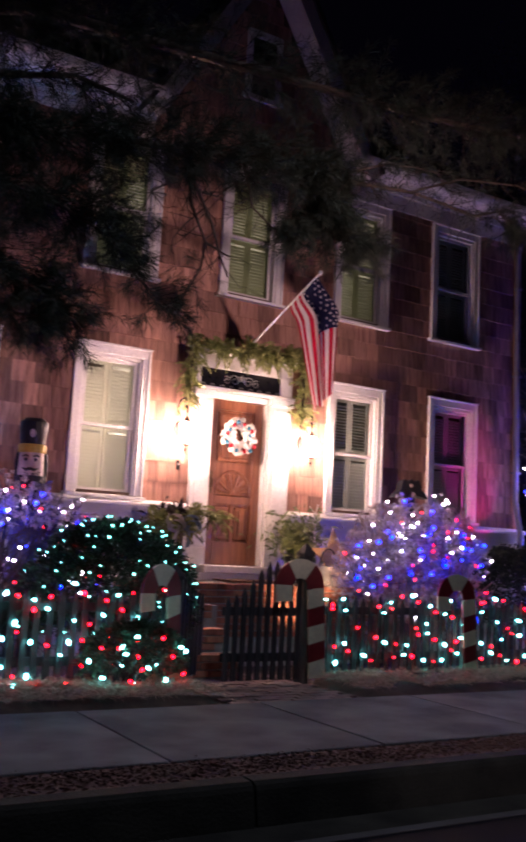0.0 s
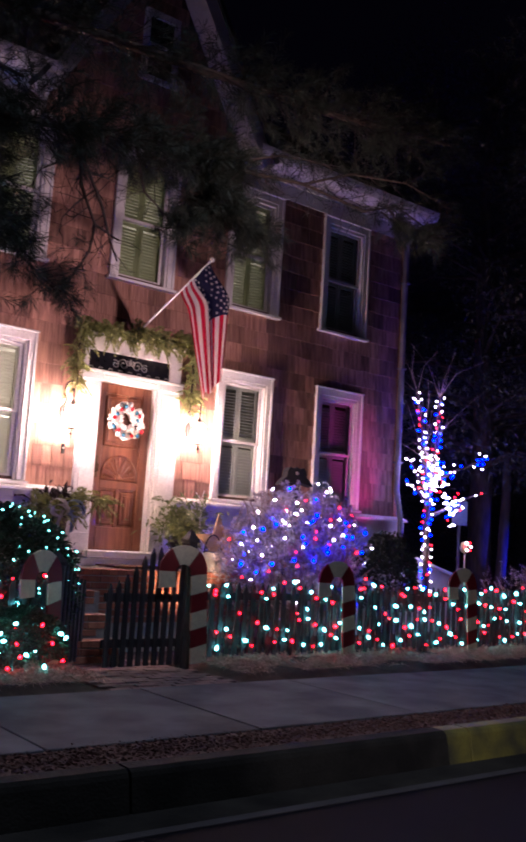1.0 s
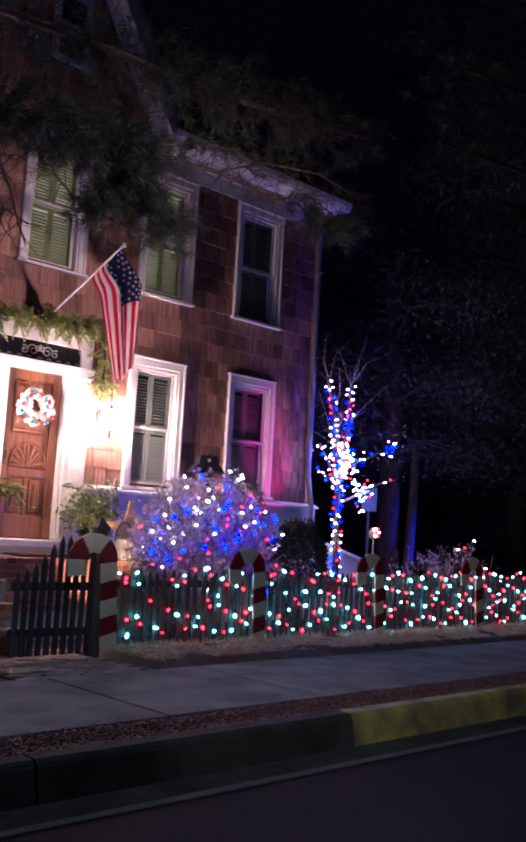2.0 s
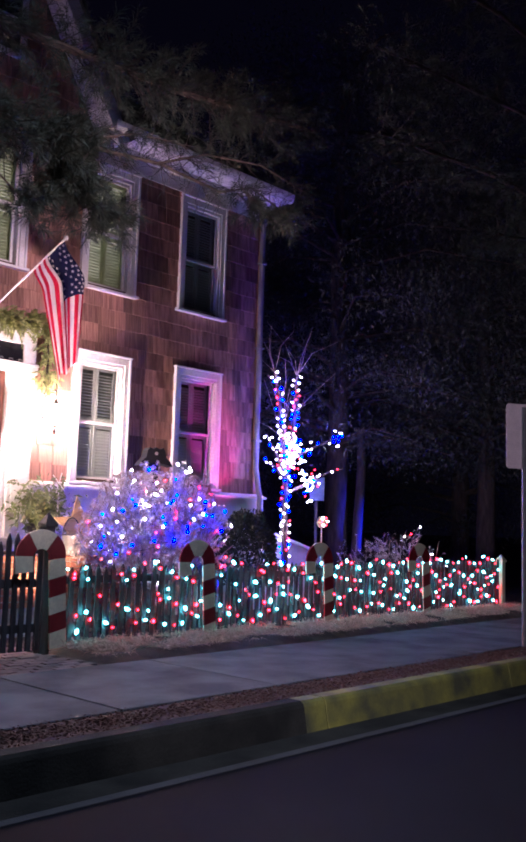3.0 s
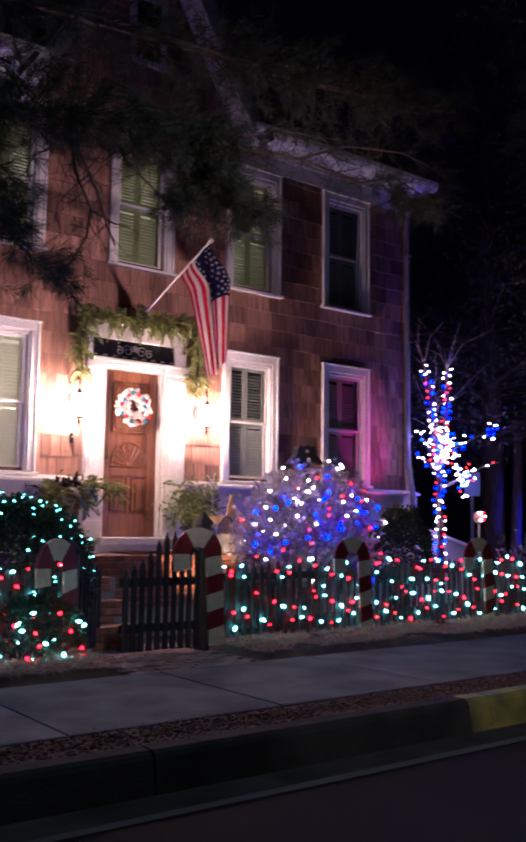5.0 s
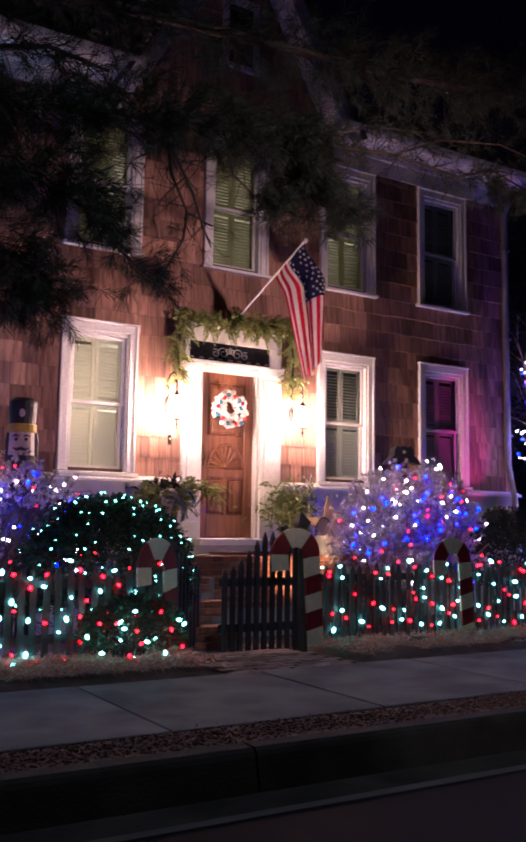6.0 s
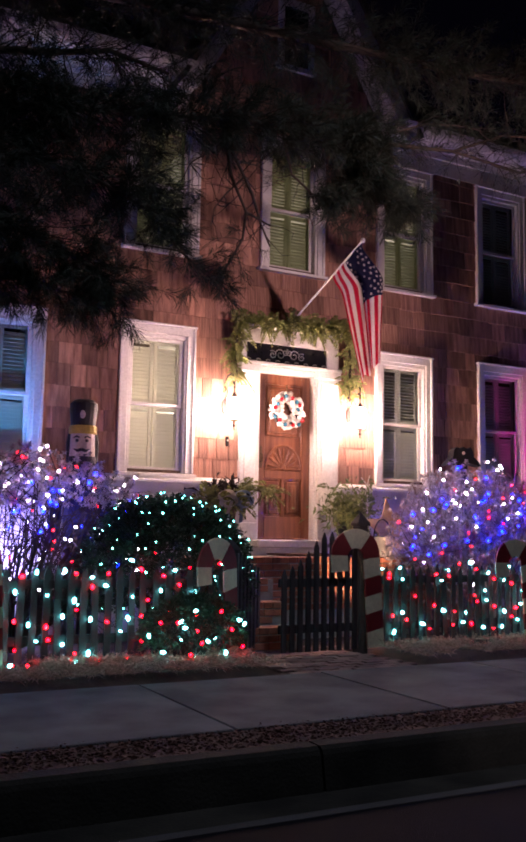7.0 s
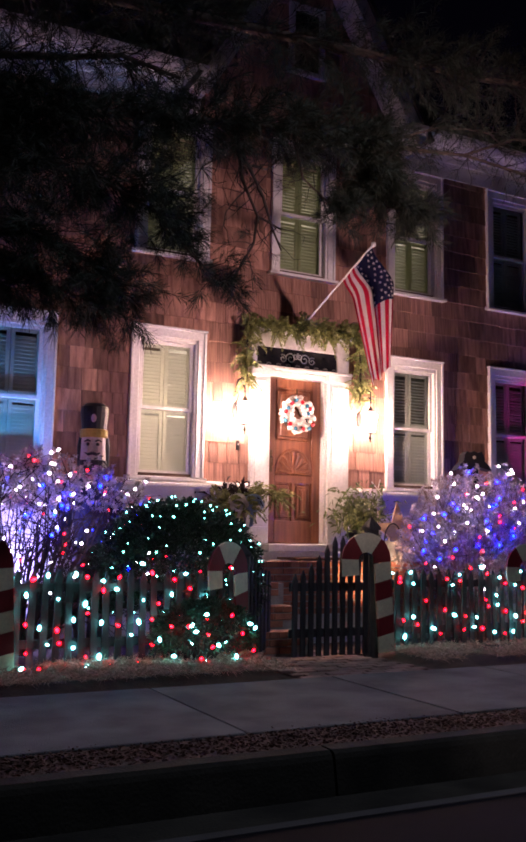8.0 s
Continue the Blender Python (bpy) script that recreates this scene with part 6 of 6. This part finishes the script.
pine_tree((-5.3, -2.8, 0.0), BOUGHS, 77, "dark pine with long boughs reaching over the yard")
RIGHT_BOUGHS = [
    ([(11.8, -5.3, 5.2), (9.0, -4.4, 6.0), (6.0, -3.8, 6.35), (3.6, -3.6, 6.2)], 0.06, 0.50, 42, 26),
    ([(11.8, -5.3, 6.0), (9.5, -4.6, 7.0), (6.5, -4.0, 7.4), (3.2, -3.8, 7.1)], 0.06, 0.55, 42, 26),
    ([(11.8, -5.3, 4.6), (10.2, -4.6, 5.3), (8.2, -4.0, 5.75), (6.4, -3.7, 5.6)], 0.05, 0.45, 42, 26),
    ([(11.8, -5.3, 6.8), (9.0, -4.6, 8.0), (5.5, -4.2, 8.4), (2.0, -4.0, 8.1)], 0.06, 0.55, 34, 24),
]
pine_tree((11.8, -5.3, 0.0), RIGHT_BOUGHS, 78, "tall pine on the verge with boughs high over the fence")

# ------------------------------------------------------------ dark trees beyond the house


def dark_tree(x, y, height, spread, seed, trunk, label, low=2.4, clumps=230):
    rng = np.random.default_rng(seed)
    tree = thing("evergreen_tree", label, "tree", pose(x, y, -0.05), group="dark trees beyond the house")
    bm = bmesh.new()
    tube(bm, [(0, 0, 0), (0.05, 0, height * 0.3), (-0.05, 0.05, height * 0.65), (0, 0, height)], [trunk, trunk * 0.8, trunk * 0.5, 0.03], 12)
    centres = []
    for k in range(clumps):
        z = low + (height - low) * rng.uniform() ** 1.15
        reach = spread * (0.35 + 0.65 * math.sin(math.pi * min(1, 0.18 + 0.82 * (1 - (z - low) / (height - low))) * 0.75)) * rng.uniform(0.3, 1.0)
        a = rng.uniform(0, 2 * math.pi)
        c = np.array([reach * math.cos(a), reach * math.sin(a), z - 0.12 * reach])
        centres.append(c)
        if k % 4 == 0:
            tube(bm, [(0, 0, z - 0.1 * reach), c * np.array([0.5, 0.5, 1]) + np.array([0, 0, 0.12 * reach]), c], [0.05, 0.03, 0.01], 5)
    part("trunk", bm, bark, tree, smooth=True)
    per = 320
    c = np.repeat(np.array(centres), per, axis=0)
    n = len(c)
    off = rng.normal(size=(n, 3)) * np.array([0.50, 0.50, 0.24])
    part("crown", blade_mesh("crown", c + off, rng.normal(size=(n, 3)) + np.array([0, 0, -0.5]), rng.uniform(0.05, 0.13, n), rng.uniform(0.012, 0.03, n), far_leaf, rng, 0.25), None, tree)


dark_tree(9.5, 1.7, 11.5, 4.2, 41, 0.26, "large dark evergreen with drooping boughs beyond the house", 3.0, 320)
dark_tree(14.0, 0.8, 10.5, 4.0, 42, 0.24, "large dark evergreen near the street corner", 3.2, 280)
dark_tree(19.0, 4.5, 12.0, 5.0, 43, 0.3, "far dark tree behind the yard", 1.6, 300)
dark_tree(12.5, 8.0, 11.0, 5.0, 44, 0.3, "far dark tree behind the house", 1.2, 300)
blue_trunk = thing("leaning_trunk", "slim leaning trunk lit deep blue", "tree trunk", pose(9.58, 1.25, -0.05))
bm = bmesh.new()
tube(bm, [(0, 0, 0), (0.10, 0.02, 1.2), (0.24, 0.05, 2.35), (0.30, 0.1, 3.4)], [0.11, 0.10, 0.095, 0.08], 10)
part("stem", bm, bark, blue_trunk, smooth=True)

# ------------------------------------------------------------ bricks of the stoop
bm = bmesh.new()
box(bm, 0.004, 0.206, -0.05, 0.05, 0.003, 0.065, 0.004)
brick_mesh = mesh_of("brick", bm, brick_mat)
made = 0
for x0, x1, y0, y1, z0, z1 in TIERS:
    low = max(z0, z1 - 0.22) if y1 < -1.0 else 0.29
    rows = int(round((z1 - low) / 0.0733))
    for r in range(rows):
        z = z1 - 0.07 - r * 0.0733
        if r == 0:  # a course on edge along the front
            k = 0
            while x0 + 0.105 * (k + 1) <= x1 + 0.01:
                part("brick", brick_mesh, None, stoop, at=pose(x0 + 0.105 * (k + 0.5), y0 - 0.003 + random.uniform(-0.004, 0.004), z, 0, 0, 90))
                k += 1
            continue
        off = 0.105 if r % 2 else 0.0
        k = 0
        while x0 + off + 0.21 * (k + 1) <= x1 + 0.01:
            part("brick", brick_mesh, None, stoop, at=pose(x0 + off + 0.21 * k, y0 + 0.048 + random.uniform(-0.004, 0.004), z))
            k += 1
# ------------------------------------------------------------ cedar shingles of the front
srng = random.Random(11)


def shingle_verts(w, h):
    return [(0, -0.021, 0), (w, -0.021, 0), (w, -0.005, h), (0, -0.005, h), (0, 0.0, 0), (w, 0.0, 0), (w, 0.0, h), (0, 0.0, h)]


SHINGLE_FACES = [(0, 1, 2, 3), (4, 7, 6, 5), (0, 4, 5, 1), (1, 5, 6, 2), (2, 6, 7, 3), (3, 7, 4, 0)]
piece_mesh = raw_mesh("shingle", shingle_verts(1.0, 0.27), SHINGLE_FACES, cedar)
BLOCK = [(x - 0.43, x + 0.43, z, z + h - 0.05) for x, z, h, _ in WINDOWS] + [(-0.26, 1.10, SILL, 3.66), (0.19, 0.71, 7.2, 8.14)]
near, rest_v, rest_f = 0, [], []
ROW = 0.245
row = 0
while FOUND + 0.01 + row * ROW < GTOP - 0.3:
    z = FOUND + 0.01 + row * ROW
    reach = (GTOP - z - ROW) / GSLOPE
    spans = [(HX0, HX1 - 0.1)] if z < 6.26 else [(GX - reach, GX + reach)]
    for a, b, c, d in BLOCK:
        if c < z + ROW * 0.5 < d:
            cut = []
            for s0, s1 in spans:
                if a > s0:
                    cut.append((s0, min(a, s1)))
                if b < s1:
                    cut.append((max(b, s0), s1))
            spans = [s for s in cut if s[1] - s[0] > 0.02]
    for s0, s1 in spans:
        x = s0 - (srng.uniform(0, 0.1) if s0 == HX0 else 0)
        while x < s1 - 0.015:
            w = min(srng.choice((0.13, 0.17, 0.21, 0.25, 0.29, 0.33, 0.38)) * srng.uniform(0.9, 1.1), s1 - x)
            if s1 - x - w < 0.05:
                w = s1 - x
            dz, dy = srng.uniform(-0.008, 0.008), srng.uniform(-0.004, 0.0)
            if near < 300 and -1.0 < x < 2.9 and z < 4.3:
                ob = part("shingle", piece_mesh, None, wall_front, at=Matrix.Translation((x, dy, z + dz)) @ Matrix.Diagonal((w - 0.004, 1, 1, 1)))
                near += 1
            else:
                n0 = len(rest_v)
                rest_v += [(x + p[0], p[1] + dy, z + dz + p[2]) for p in shingle_verts(w - 0.004, 0.27)]
                rest_f += [tuple(i + n0 for i in f) for f in SHINGLE_FACES]
            x += w
    row += 1
shingles = part("shingles", raw_mesh("shingles", rest_v, rest_f, cedar_rest), None, wall_front, "weathered cedar shingles")
shingles["kind"] = "stuff"

# ------------------------------------------------------------ bricks of the garden path
bm = bmesh.new()
box(bm, 0.004, 0.206, 0.004, 0.101, -0.05, 0.0, 0.005)
paver = mesh_of("paver", bm, paver_mat)
path_ground = bpy.data.objects["garden_path"]
for r in range(15):
    for k in range(6):
        part("paver", paver, None, path_ground, at=pose(-1.33 + 0.21 * k + (0.105 if r % 2 else 0.0), -3.24 + 0.105 * r, -0.012 + random.uniform(-0.006, 0.006), random.uniform(-1, 1), random.uniform(-1, 1)))
